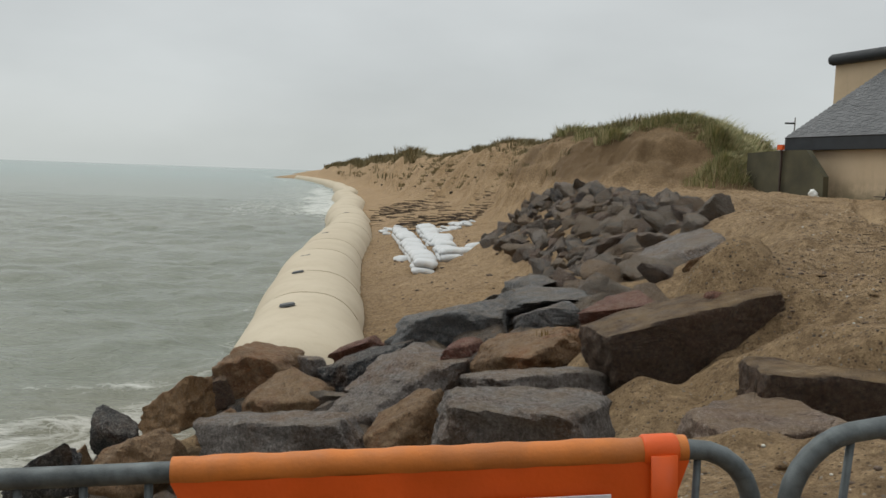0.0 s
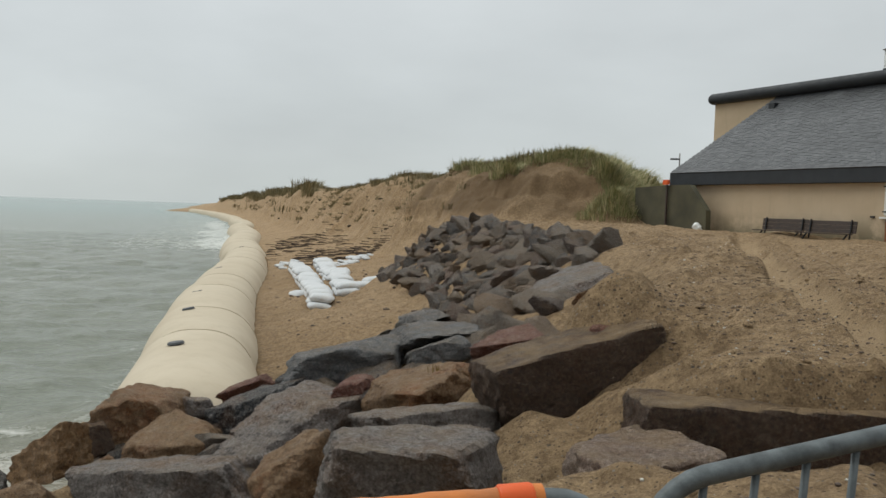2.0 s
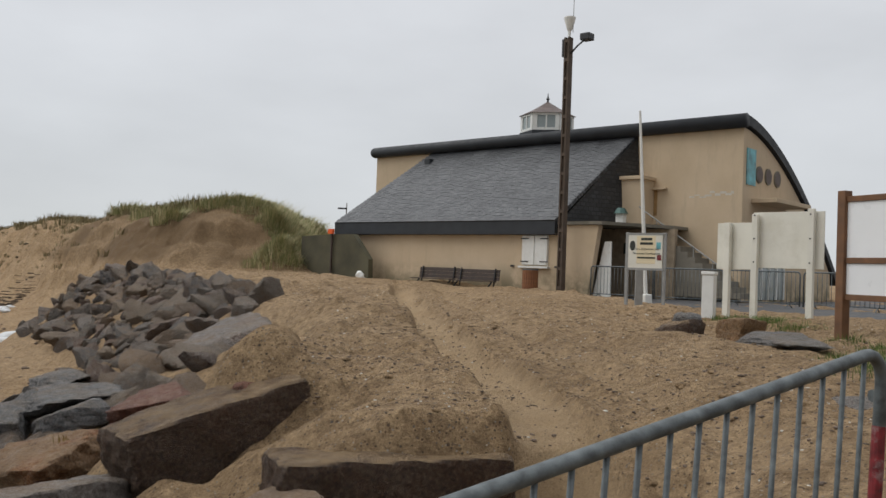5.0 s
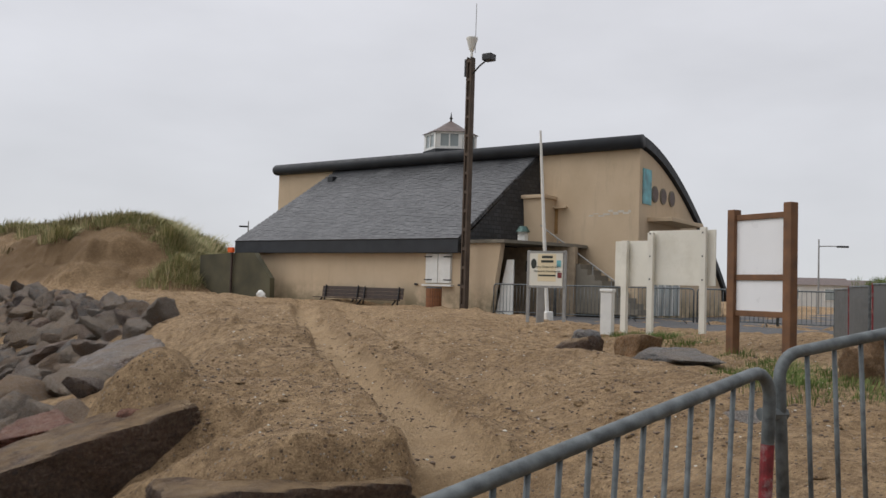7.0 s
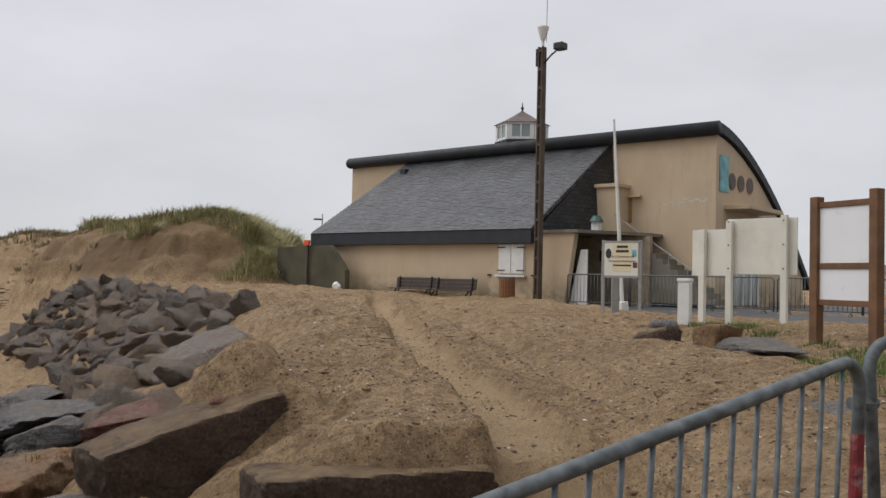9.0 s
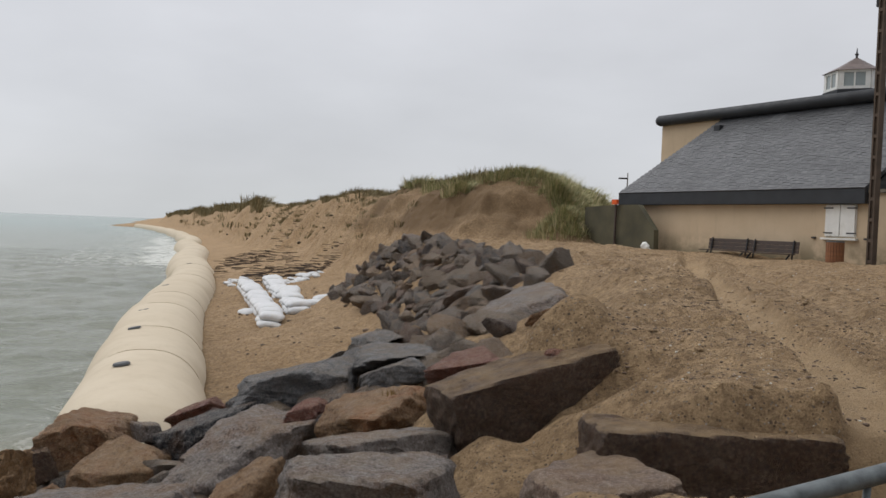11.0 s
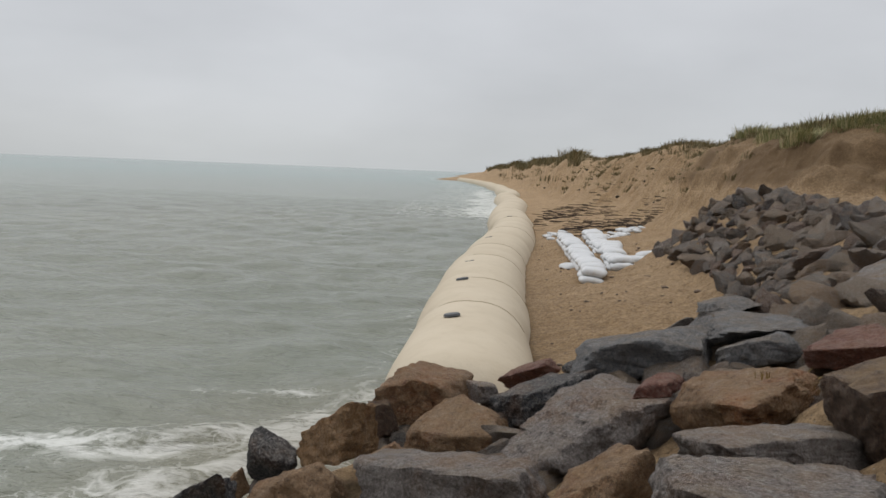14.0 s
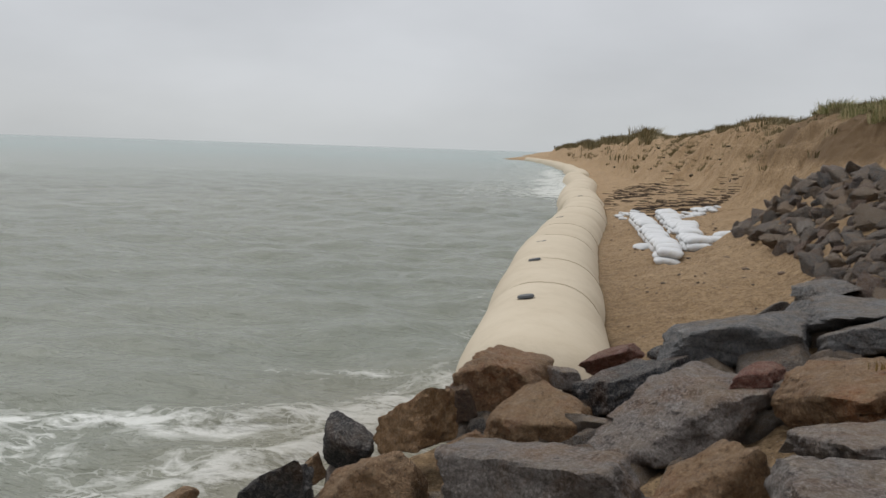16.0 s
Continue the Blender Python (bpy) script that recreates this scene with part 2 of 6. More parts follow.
def make_granite(name, tones, dust=0.55, cover=0.40, rust=(0.185, 0.095, 0.046), pale=(0.26, 0.24, 0.225), bite=1.0):
    """Granite: grey, brown and red tones, grains, cracks, and blown sand on what looks up."""
    k = Nodes(name, 0.72, 0.0, 0.35)
    rnd = k.random()
    shift = k.n.new("ShaderNodeVectorMath")
    shift.operation = "SCALE"
    shift.inputs[0].default_value = (37.0, 71.0, 53.0)
    k.l.new(rnd, shift.inputs["Scale"])
    add = k.n.new("ShaderNodeVectorMath")
    k.l.new(k.co, add.inputs[0])
    k.l.new(shift.outputs[0], add.inputs[1])
    k.co = add.outputs[0]
    base = k.ramp(rnd, *[(i / max(len(tones) - 1, 1), c) for i, c in enumerate(tones)])
    blot = k.noise(1.7, 6, 0.65)
    col = k.mix(k.span(blot, 0.50, 0.64, 0, 0.7), base, rust)
    col = k.mix(k.span(k.noise(3.4, 7, 0.75), 0.54, 0.70, 0, 0.55 * bite), col, (0.055, 0.053, 0.054))
    light = k.noise(5.5, 7, 0.8)
    col = k.mix(k.span(light, 0.50, 0.66, 0, 0.55), col, pale)
    coarse = k.noise(15, 5, 0.8)
    col = k.mix(k.span(coarse, 0.53, 0.60, 0, 0.5), col, tuple(v * 1.3 for v in pale))
    col = k.mix(k.span(coarse, 0.38, 0.45, 0.5 * bite, 0), col, (0.03, 0.028, 0.028))
    grain = k.noise(34, 4, 0.85)
    col = k.mix(k.span(grain, 0.54, 0.60, 0, 0.7), col, tuple(v * 1.6 for v in pale))
    col = k.mix(k.span(grain, 0.38, 0.46, 0.65 * bite, 0), col, (0.02, 0.019, 0.019))
    sandy = k.math("MULTIPLY", k.span(k.upness(), 0.55, 0.95), k.span(k.noise(2.6, 6, 0.75), cover, cover + 0.28, 0, dust))
    col = k.mix(sandy, col, (0.37, 0.255, 0.142))
    k.color(col)
    k.rough(k.span(k.noise(6, 4), 0.3, 0.7, 0.42, 0.8))
    k.bump(k.noise(3.2, 9, 0.75), 1.0, 0.34)
    k.bump(k.voronoi(5.0, None, "DISTANCE_TO_EDGE"), 0.35, 0.03)
    k.bump(k.noise(16, 6, 0.8), 1.0, 0.09)
    return k.mat


def make_sea():
    k = Nodes("sea_water", 0.16, 0.0, 0.5).pos()
    k.bsdf.inputs["IOR"].default_value = 1.33
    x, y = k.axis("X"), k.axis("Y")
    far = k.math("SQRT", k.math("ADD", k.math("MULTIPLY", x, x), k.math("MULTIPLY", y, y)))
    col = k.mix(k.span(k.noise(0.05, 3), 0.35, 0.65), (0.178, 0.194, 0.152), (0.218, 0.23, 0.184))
    # distant water: sky reflection put into the colour, paler and greener with distance
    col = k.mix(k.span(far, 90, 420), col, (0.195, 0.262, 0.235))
    att = k.n.new("ShaderNodeAttribute")
    att.attribute_name = "foam"
    drift = k.n.new("ShaderNodeTexNoise")
    drift.inputs["Scale"].default_value, drift.inputs["Detail"].default_value = 0.9, 5.0
    k.l.new(k.co, drift.inputs["Vector"])
    bend = k.n.new("ShaderNodeVectorMath")
    bend.operation = "MULTIPLY_ADD"
    bend.inputs[1].default_value = (1.5, 1.5, 0.0)
    k.l.new(drift.outputs["Color"], bend.inputs[0])
    k.l.new(k.mapped(0.8, 1.25, 0.0), bend.inputs[2])
    web = k.math("MAXIMUM", k.span(k.voronoi(1.1, bend.outputs[0], "DISTANCE_TO_EDGE"), 0.0, 0.09, 1.0, 0.0), k.span(k.voronoi(2.4, bend.outputs[0], "DISTANCE_TO_EDGE"), 0.0, 0.06, 0.7, 0.0))
    patch = k.span(k.noise(0.8, 5, 0.65, None, 0.4), 0.44, 0.60)
    body = k.span(k.math("ADD", k.noise(1.3, 7, 0.7, k.mapped(0.75, 1.2, 1.0), 0.5), k.math("MULTIPLY", att.outputs["Fac"], 0.16)), 0.58, 0.70)
    want = att.outputs["Fac"]
    lace = k.math("MULTIPLY", k.math("MULTIPLY", web, patch), k.span(want, 0.04, 0.30))
    foam = k.math("MINIMUM", k.math("ADD", lace, k.math("MULTIPLY", body, k.span(want, 0.42, 0.9))), 1.0)
    col = k.mix(k.math("MULTIPLY", foam, 0.85), col, (0.74, 0.75, 0.72))
    murk = k.n.new("ShaderNodeAttribute")
    murk.attribute_name = "silt"
    col = k.mix(k.math("MULTIPLY", murk.outputs["Fac"], 0.7), col, (0.205, 0.165, 0.105))
    k.color(col)
    k.rough(k.span(foam, 0, 1, 0.18, 0.8))
    k.bump(k.noise(1.6, 5, 0.6, k.mapped(0.4, 1.0, 1.0), 0.4), 1.0, 0.30)
    k.bump(k.noise(6, 4, 0.65, k.mapped(0.55, 1.0, 1.0)), 0.9, 0.07)
    return k.mat


def make_slate(name, c, courses=9.0):
    k = Nodes(name, 0.42, 0.0, 0.5)
    b = k.n.new("ShaderNodeTexBrick")
    b.inputs["Scale"].default_value = 1.0
    b.inputs["Brick Width"].default_value, b.inputs["Row Height"].default_value = 0.24, 0.15
    b.inputs["Mortar Size"].default_value = 0.018
    b.inputs["Color1"].default_value = (*[v * 0.62 for v in c], 1)
    b.inputs["Color2"].default_value = (*[v * 1.45 for v in c], 1)
    b.inputs["Mortar"].default_value = (*[v * 0.3 for v in c], 1)
    uv = k.n.new("ShaderNodeUVMap")
    k.l.new(uv.outputs["UV"], b.inputs["Vector"])
    col = k.mix(k.span(k.noise(0.9, 6, 0.7), 0.45, 0.7, 0, 0.5), b.outputs["Color"], tuple(v * 0.55 for v in c))
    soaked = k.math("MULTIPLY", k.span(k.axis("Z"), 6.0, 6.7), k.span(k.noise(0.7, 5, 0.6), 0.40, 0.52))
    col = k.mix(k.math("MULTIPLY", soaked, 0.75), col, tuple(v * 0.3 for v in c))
    k.color(col)
    k.bump(b.outputs["Fac"], 0.9, -0.03)
    k.bump(k.noise(40, 3), 0.15, 0.004)
    k.rough(k.span(k.noise(1.2, 5), 0.3, 0.7, 0.3, 0.55))
    return k.mat


def make_render_wall():
    k = Nodes("tan_render", 0.88, 0.0, 0.3)
    col = k.ramp(k.noise(0.8, 6, 0.6), (0.3, (0.52, 0.405, 0.275)), (0.7, (0.60, 0.475, 0.335)))
    streak = k.noise(2.4, 6, 0.7, k.mapped(1.0, 1.0, 0.16))
    col = k.mix(k.span(streak, 0.55, 0.75, 0, 0.45), col, (0.36, 0.29, 0.21))
    low = k.math("MULTIPLY", k.span(k.axis("Z"), 1.1, 2.1, 1.0, 0.0), k.span(k.noise(1.3, 6, 0.7), 0.36, 0.56))
    col = k.mix(k.math("MULTIPLY", low, 0.85), col, (0.13, 0.125, 0.075))
    k.color(col)
    k.bump(k.noise(60, 3), 0.3, 0.006)
    return k.mat


def make_fabric():
    k = Nodes("geotextile", 0.8, 0.0, 0.25)
    col = k.ramp(k.noise(0.35, 5, 0.6), (0.3, (0.50, 0.425, 0.315)), (0.7, (0.58, 0.505, 0.39)))
    col = k.mix(k.span(k.noise(1.8, 6, 0.7), 0.5, 0.75, 0, 0.35), col, (0.40, 0.33, 0.235))
    k.color(col)
    k.bump(k.noise(0.8, 5, 0.6), 0.6, 0.10)
    k.bump(k.noise(90, 2), 0.2, 0.004)
    return k.mat


SAND = make_sand()
ROCK_GREY = make_granite("granite_grey", ((0.235, 0.205, 0.19), (0.29, 0.25, 0.225), (0.25, 0.215, 0.2)), 0.5, rust=(0.27, 0.145, 0.075), pale=(0.33, 0.30, 0.28), bite=0.9)
ROCK_PLAIN = make_granite("granite_blue_grey", ((0.195, 0.198, 0.205), (0.215, 0.215, 0.22)), 0.45, rust=(0.22, 0.185, 0.155), bite=0.8)
ROCK_UMBER = make_granite("granite_umber", ((0.115, 0.07, 0.046), (0.125, 0.076, 0.05)), 1.0, 0.34, rust=(0.14, 0.072, 0.038), pale=(0.15, 0.112, 0.082))
ROCK_PINK = make_granite("granite_pink", ((0.27, 0.185, 0.14), (0.25, 0.18, 0.14)), 0.8, rust=(0.24, 0.14, 0.095), pale=(0.34, 0.27, 0.22), bite=0.6)
ROCK_BROWN = make_granite("granite_brown", ((0.36, 0.20, 0.085), (0.33, 0.20, 0.105), (0.29, 0.165, 0.085)), 0.6, rust=(0.36, 0.125, 0.035), pale=(0.34, 0.24, 0.15), bite=0.8)
ROCK_RED = make_granite("granite_red", ((0.24, 0.095, 0.065), (0.21, 0.09, 0.066)), 0.35, rust=(0.26, 0.10, 0.06), pale=(0.28, 0.18, 0.15), bite=0.7)
ROCK_DARK = make_granite("slate_dark", ((0.062, 0.070, 0.079), (0.052, 0.053, 0.057)), 0.2)
ROCK_MIX = make_granite("granite_mixed", ((0.09, 0.086, 0.086), (0.29, 0.185, 0.10), (0.22, 0.20, 0.18), (0.18, 0.10, 0.06), (0.05, 0.048, 0.047), (0.30, 0.22, 0.145), (0.13, 0.118, 0.106)), 0.35, rust=(0.26, 0.16, 0.09), bite=0.7)
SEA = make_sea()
SLATE = make_slate("roof_slate", (0.078, 0.085, 0.097))
def make_slate_piece():
    k = Nodes("roof_slate_piece", 0.45, 0.0, 0.5)
    g = k.n.new("ShaderNodeNewGeometry")
    tone = k.math("FRACT", k.math("ADD", k.random(), g.outputs["Random Per Island"]))
    col = k.ramp(tone, (0.0, (0.070, 0.073, 0.078)), (0.6, (0.086, 0.089, 0.095)), (1.0, (0.108, 0.111, 0.117)))
    k.pos()
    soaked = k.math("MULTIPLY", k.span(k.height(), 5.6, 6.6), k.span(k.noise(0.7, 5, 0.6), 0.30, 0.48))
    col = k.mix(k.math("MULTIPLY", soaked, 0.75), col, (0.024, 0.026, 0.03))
    k.color(col)
    k.bump(k.noise(30, 4), 0.3, 0.004)
    k.rough(k.span(k.noise(1.2, 5), 0.3, 0.7, 0.35, 0.6))
    return k.mat


SLATE_PIECE = make_slate_piece()
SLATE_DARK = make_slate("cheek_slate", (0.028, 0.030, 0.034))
FASCIA = plain("dark_fascia", (0.020, 0.023, 0.028), 0.62, vary=0.3, scale=2)
WALL = make_render_wall()
FABRIC = make_fabric()
WHITE = plain("white_paint", (0.74, 0.74, 0.71), 0.5, vary=0.05, scale=5, dirt=(0.55, 0.53, 0.47))
BOARD_WHITE = plain("board_white", (0.70, 0.68, 0.60), 0.6, vary=0.06, scale=2, dirt=(0.50, 0.47, 0.37))
PANEL_WHITE = plain("panel_white", (0.78, 0.79, 0.80), 0.35, vary=0.03, scale=2)
CONCRETE = plain("concrete", (0.20, 0.18, 0.145), 0.9, vary=0.25, scale=1.6, relief=0.3, dist=0.01, dirt=(0.10, 0.10, 0.07))
ASPHALT = plain("asphalt", (0.055, 0.056, 0.060), 0.75, vary=0.3, scale=3, relief=0.5, dist=0.01, dirt=(0.20, 0.15, 0.09))
ZINC = plain("galvanised_steel", (0.12, 0.135, 0.14), 0.55, 0.4, vary=0.5, scale=22, relief=0.4, dist=0.002, dirt=(0.05, 0.058, 0.058))
POST_STEEL = plain("grey_post_steel", (0.30, 0.30, 0.29), 0.6, 0.3, vary=0.15, scale=8)
ORANGE = plain("orange_vinyl", (0.72, 0.095, 0.004), 0.5, vary=0.12, scale=7, relief=0.2, dist=0.004)
SLEEVE = plain("faded_orange_vinyl", (0.56, 0.17, 0.028), 0.55, vary=0.22, scale=9, relief=0.3, dist=0.004, dirt=(0.40, 0.14, 0.04))
VINYL_WHITE = plain("white_vinyl", (0.74, 0.74, 0.80), 0.4, vary=0.04, scale=3)
DARK_WOOD = plain("dark_wood", (0.050, 0.032, 0.024), 0.6, vary=0.35, scale=7)
POST_WOOD = plain("brown_post_wood", (0.155, 0.075, 0.034), 0.7, vary=0.3, scale=6, dirt=(0.075, 0.042, 0.025))
BIN_WOOD = plain("bin_wood", (0.23, 0.095, 0.04), 0.6, vary=0.25, scale=8)
POLE_BROWN = plain("pole_concrete", (0.085, 0.062, 0.046), 0.85, vary=0.3, scale=4)
# the sky's reflection in the panes is put into this grey
GLASS = plain("glass_sky_grey", (0.30, 0.34, 0.34), 0.08, vary=0.1, scale=2, relief=0.0)
BLACK = plain("black_iron", (0.02, 0.02, 0.022), 0.5, vary=0.2)
RUBBER = plain("grey_flap", (0.075, 0.08, 0.085), 0.6, vary=0.2)
SEAM = plain("seam_thread", (0.40, 0.33, 0.23), 0.8, vary=0.1)
BAG = plain("sandbag_cloth", (0.60, 0.61, 0.62), 0.75, vary=0.08, scale=3, relief=0.4, dist=0.01, dirt=(0.50, 0.44, 0.35))
RED_PAINT = plain("red_tape", (0.17, 0.014, 0.018), 0.6, vary=0.5, scale=40, dirt=(0.30, 0.27, 0.26))
COPPER = plain("green_metal", (0.05, 0.10, 0.09), 0.4, 0.4)
GREY_PANEL = plain("grey_panel", (0.11, 0.115, 0.115), 0.55, vary=0.15, scale=3)
POSTER = plain("poster_teal", (0.13, 0.36, 0.40), 0.5, vary=0.5, scale=3, relief=0.02)
INK = plain("ink_and_hole_shade", (0.03, 0.035, 0.03), 0.6, vary=0.1)
CREAM = plain("cream_print", (0.72, 0.62, 0.42), 0.5, vary=0.06, scale=2)
WING = plain("mossy_concrete", (0.085, 0.078, 0.048), 0.9, vary=0.35, scale=1.4, relief=0.3, dist=0.01, dirt=(0.045, 0.046, 0.024))
WHITEWASH = plain("white_wall", (0.6, 0.6, 0.58), 0.8, vary=0.06, scale=1.5)
# the tan wall again, darkened in colour for the porch's inner shade
ROOM_DARK = plain("porch_wall_dimmed", (0.34, 0.27, 0.19), 0.9, vary=0.2)
TILE_RUST = plain("cupola_slate", (0.105, 0.075, 0.066), 0.6, vary=0.25, scale=5)
DRIFT = plain("wrack", (0.050, 0.032, 0.020), 0.85, vary=0.5, scale=5)
SHELL = plain("shell", (0.66, 0.63, 0.56), 0.5, vary=0.15, scale=30)
PEBBLE = plain("pebble", (0.13, 0.09, 0.065), 0.7, vary=0.5, scale=4)
TURF_SOIL = plain("dark_turf_soil", (0.055, 0.04, 0.024), 0.9, vary=0.4, scale=3, relief=0.6, dist=0.03)


def make_grass(name, a, b, c):
    k = Nodes(name, 0.7, 0.0, 0.3)
    g = k.n.new("ShaderNodeNewGeometry")
    k.color(k.ramp(g.outputs["Random Per Island"], (0.0, a), (0.5, b), (1.0, c)))
    return k.mat


MARRAM = make_grass("marram", (0.14, 0.155, 0.06), (0.29, 0.285, 0.13), (0.52, 0.43, 0.26))
HEATH = make_grass("cliff_heath", (0.11, 0.095, 0.045), (0.19, 0.16, 0.08), (0.32, 0.26, 0.15))
GREEN = make_grass("green_grass", (0.05, 0.085, 0.015), (0.09, 0.14, 0.03), (0.18, 0.20, 0.06))

# ---- the lie of the land ----
SEA_Z = -3.2
CREST = ((-60, -40), (-9, -7), (-4.0, 0.5), (-1.0, 2.7), (1.4, 4.2), (2.9, 5.6), (2.8, 6.9), (3.0, 8.6), (4.7, 11.4), (5.9, 17), (6.6, 24), (6.5, 29), (5.2, 38), (6.5, 43), (9, 50), (9, 5000))
LANE = ((3.1, 2.6), (4.3, 6.0), (5.6, 10.0), (7.4, 14.6), (9.6, 20.0), (13.6, 28.5))
DUNE = ((900, 300), (60, 90), (26, 60), (17.5, 44), (14.2, 38.4), (11.5, 38.2), (8.2, 40.0), (5.2, 45), (3.2, 58), (0.6, 83), (-7.5, 127), (-27, 250), (-62, 420), (-640, 4600))


def side(x, y, line):
    """Signed distance to a line of points, positive to its right as it runs."""
    best, sign = np.full(np.shape(x), 1e18), np.zeros(np.shape(x))
    for (ax, ay), (bx, by) in zip(line, line[1:]):
        dx, dy = bx - ax, by - ay
        t = np.clip(((x - ax) * dx + (y - ay) * dy) / (dx * dx + dy * dy), 0, 1)
        px, py = x - ax - t * dx, y - ay - t * dy
        d2 = px * px + py * py
        s = np.sign((x - ax) * dy - (y - ay) * dx)
        near = d2 < best
        best, sign = np.where(near, d2, best), np.where(near, s, sign)
    return np.sqrt(best) * sign


def tube_x(y):
    """The line along which the sand tube lies."""
    far = np.clip(y - 80, 0, 400)
    return -1.55 - 0.103 * y + 0.009 * np.minimum(y, 75) * smooth(12, 30, y) - 0.00024 * far * far + 0.35 * np.sin(y * 0.115 + 0.6)


def land(x, y, detail=True):
    x, y = np.asarray(x, float), np.asarray(y, float)
    rise = 1 - np.exp(-(0.165 * np.maximum(x, -1.0) + 0.068 * np.maximum(y - 2, 0)))
    plateau = np.where(y > -20, (1.10 + 0.14 * smooth(20, 30, y)) * np.minimum(rise * 1.1, 1.0), 0.3)
    across = x - (tube_x(y) + 1.7)
    beach = -2.75 + 0.19 * np.clip(across, -9, 9.5) + 0.003 * np.clip(y - 30, 0, 200)
    beach = np.where(across < 0, np.maximum(-2.9 + 0.30 * across, -7), beach)
    if detail:
        beach = beach + (0.30 * np.abs(fbm(x * 0.35 + 0.1 * y, y * 0.22, 81, 3)) + 0.10 * fbm(x * 1.2, y * 0.9, 82, 3)) * (across > 0.6) * smooth(0.6, 1.6, across) * (1 - smooth(60, 100, y))
    e = side(x, y, CREST)
    run = 2.6 + 2.0 * smooth(13, 18, y)
    t = smooth(-run, 0.4, e)
    z = beach * (1 - t) + plateau * t
    heap = np.interp(x + 0.12 * (y - 9), (-7, -5, -3.5, -1.7, 0, 1, 2.4, 4), (-4.6, -2.7, -1.9, -1.5, -1.0, -0.5, -0.2, 0.1))
    end = np.interp(x, (-5, -3, -1.5, 0, 2, 4), (8.6, 10.2, 11.6, 12.6, 14.6, 15.6))
    z = np.maximum(z, heap - 3.5 * smooth(0, 2.2, y - end) - 1.5 * smooth(5, 2, y + x))
    lane = side(x, y, LANE)
    z = z - 0.27 * smooth(-0.14, 0.08, lane) * (1 - 0.5 * smooth(0.66, 0.78, lane)) * (1 - smooth(1.4, 3.6, lane)) * smooth(2.5, 4.5, y) * (1 - smooth(24, 29, y)) * (x > 0)
    for px, py, deep, wx, wy in ((2.55, 7.85, -0.80, 0.85, 0.42), (2.0, 6.35, -0.36, 0.75, 0.6), (1.7, 6.8, -0.28, 0.4, 0.32), (2.95, 6.75, 0.36, 0.5, 0.35), (9.8, 9.3, 0.22, 1.6, 1.6), (4.2, 12.4, -0.42, 1.1, 1.2), (3.1, 9.7, -0.35, 0.6, 0.8), (1.55, 8.2, -0.3, 0.35, 0.4), (3.4, 7.75, 0.25, 0.3, 0.35), (3.0, 4.2, 0.22, 1.6, 0.7)):
        z = z - deep * np.exp(-(((x - px) / wx) ** 2) - ((y - py) / wy) ** 2)
    front = 5.85 - 0.27 * (x - 2.35) - y
    z = z - 0.66 * smooth(0.0, 0.4, front) * (1 - smooth(1.2, 2.4, front)) * np.exp(-(((x - 3.2) / 1.4) ** 4))
    hs, hw = 0.35 * x - 0.937 * y, 0.937 * x + 0.35 * y - 25.2
    paved = smooth(-15.9, -15.3, hs) * smooth(-0.35, 0.25, hw - np.interp(hs, (-15.5, -12, -9.4, -5, 5, 40), (-0.8, -3.0, -5.0, -5.8, -6.5, -8)))
    z = z + (np.minimum(z, 0.94) - z) * paved
    d = side(x, y, DUNE)
    if detail:
        d = d + 1.1 * fbm(x * 0.22, y * 0.22, 5, 4) * smooth(30, 60, y) + 0.35 * fbm(x * 0.9, y * 0.9, 8, 3)
    top = 4.75 + 0.35 * np.sin(y * 0.09) + 0.15 * np.exp(-(((x - 11) / 7) ** 2)) * (1 - smooth(48, 60, y)) - 1.4 * smooth(120, 420, y) - 0.6 * smooth(52, 70, y) * (1 - smooth(140, 220, y)) + 0.4 * smooth(11.5, 14.5, x) * (1 - smooth(50, 60, y)) + (1.1 * fbm(x * 0.12, y * 0.12, 3, 3) if detail else 0)
    grassy = smooth(11.0, 13.5, x) * (1 - smooth(60, 90, y))
    high = (1 - grassy) * smooth(-1.2, 4.4, d) + grassy * smooth(-0.5, 5.0, d)
    z = z + np.maximum(top - z, 0) * high
    z = z + 1.5 * np.exp(-(((x - 12.0) / 1.0) ** 2) - ((y - 36.9) / 1.3) ** 2) * (1 - high)
    if detail:
        near = 1 - smooth(40, 120, y)
        wet = smooth(-3.4, -2.6, z)
        z = z + (0.16 * fbm(x * 0.45, y * 0.45, 21, 4) + 0.09 * fbm(x * 2.1, y * 2.1, 22, 3) + 0.035 * fbm(x * 7, y * 7, 23, 2)) * near * wet
        face = high * (1 - high) * 4
        z = z + face * (0.5 * np.abs(fbm((0.9 * x - 0.45 * y) * 1.1, (0.45 * x + 0.9 * y) * 0.18, 37, 3)) * smooth(0, 4, x) * (1 - smooth(56, 70, y)) + 0.35 * np.abs(fbm(x * 0.8 + y * 0.5, y * 0.16 - x * 0.1, 31, 3)) + 0.3 * fbm(x * 1.1, y * 0.8, 32, 3) + 0.45 * fbm(x * 0.45, y * 0.3, 33, 2) + 0.22 * np.sin(z * 4.2 + 3 * fbm(x * 0.25, y * 0.2, 34, 2)) * smooth(0, 0.3, fbm(x * 0.2, y * 0.16, 35, 2)))
        # two wheel tracks across the sand
        lane = side(x, y, LANE)
        for off in (0.34, 1.55):
            lx = lane - off + 0.08 * fbm(x * 0.8, y * 0.8, 41, 2)
            on = smooth(3, 5, y) * (1 - smooth(24, 28, y)) * (x > 0)
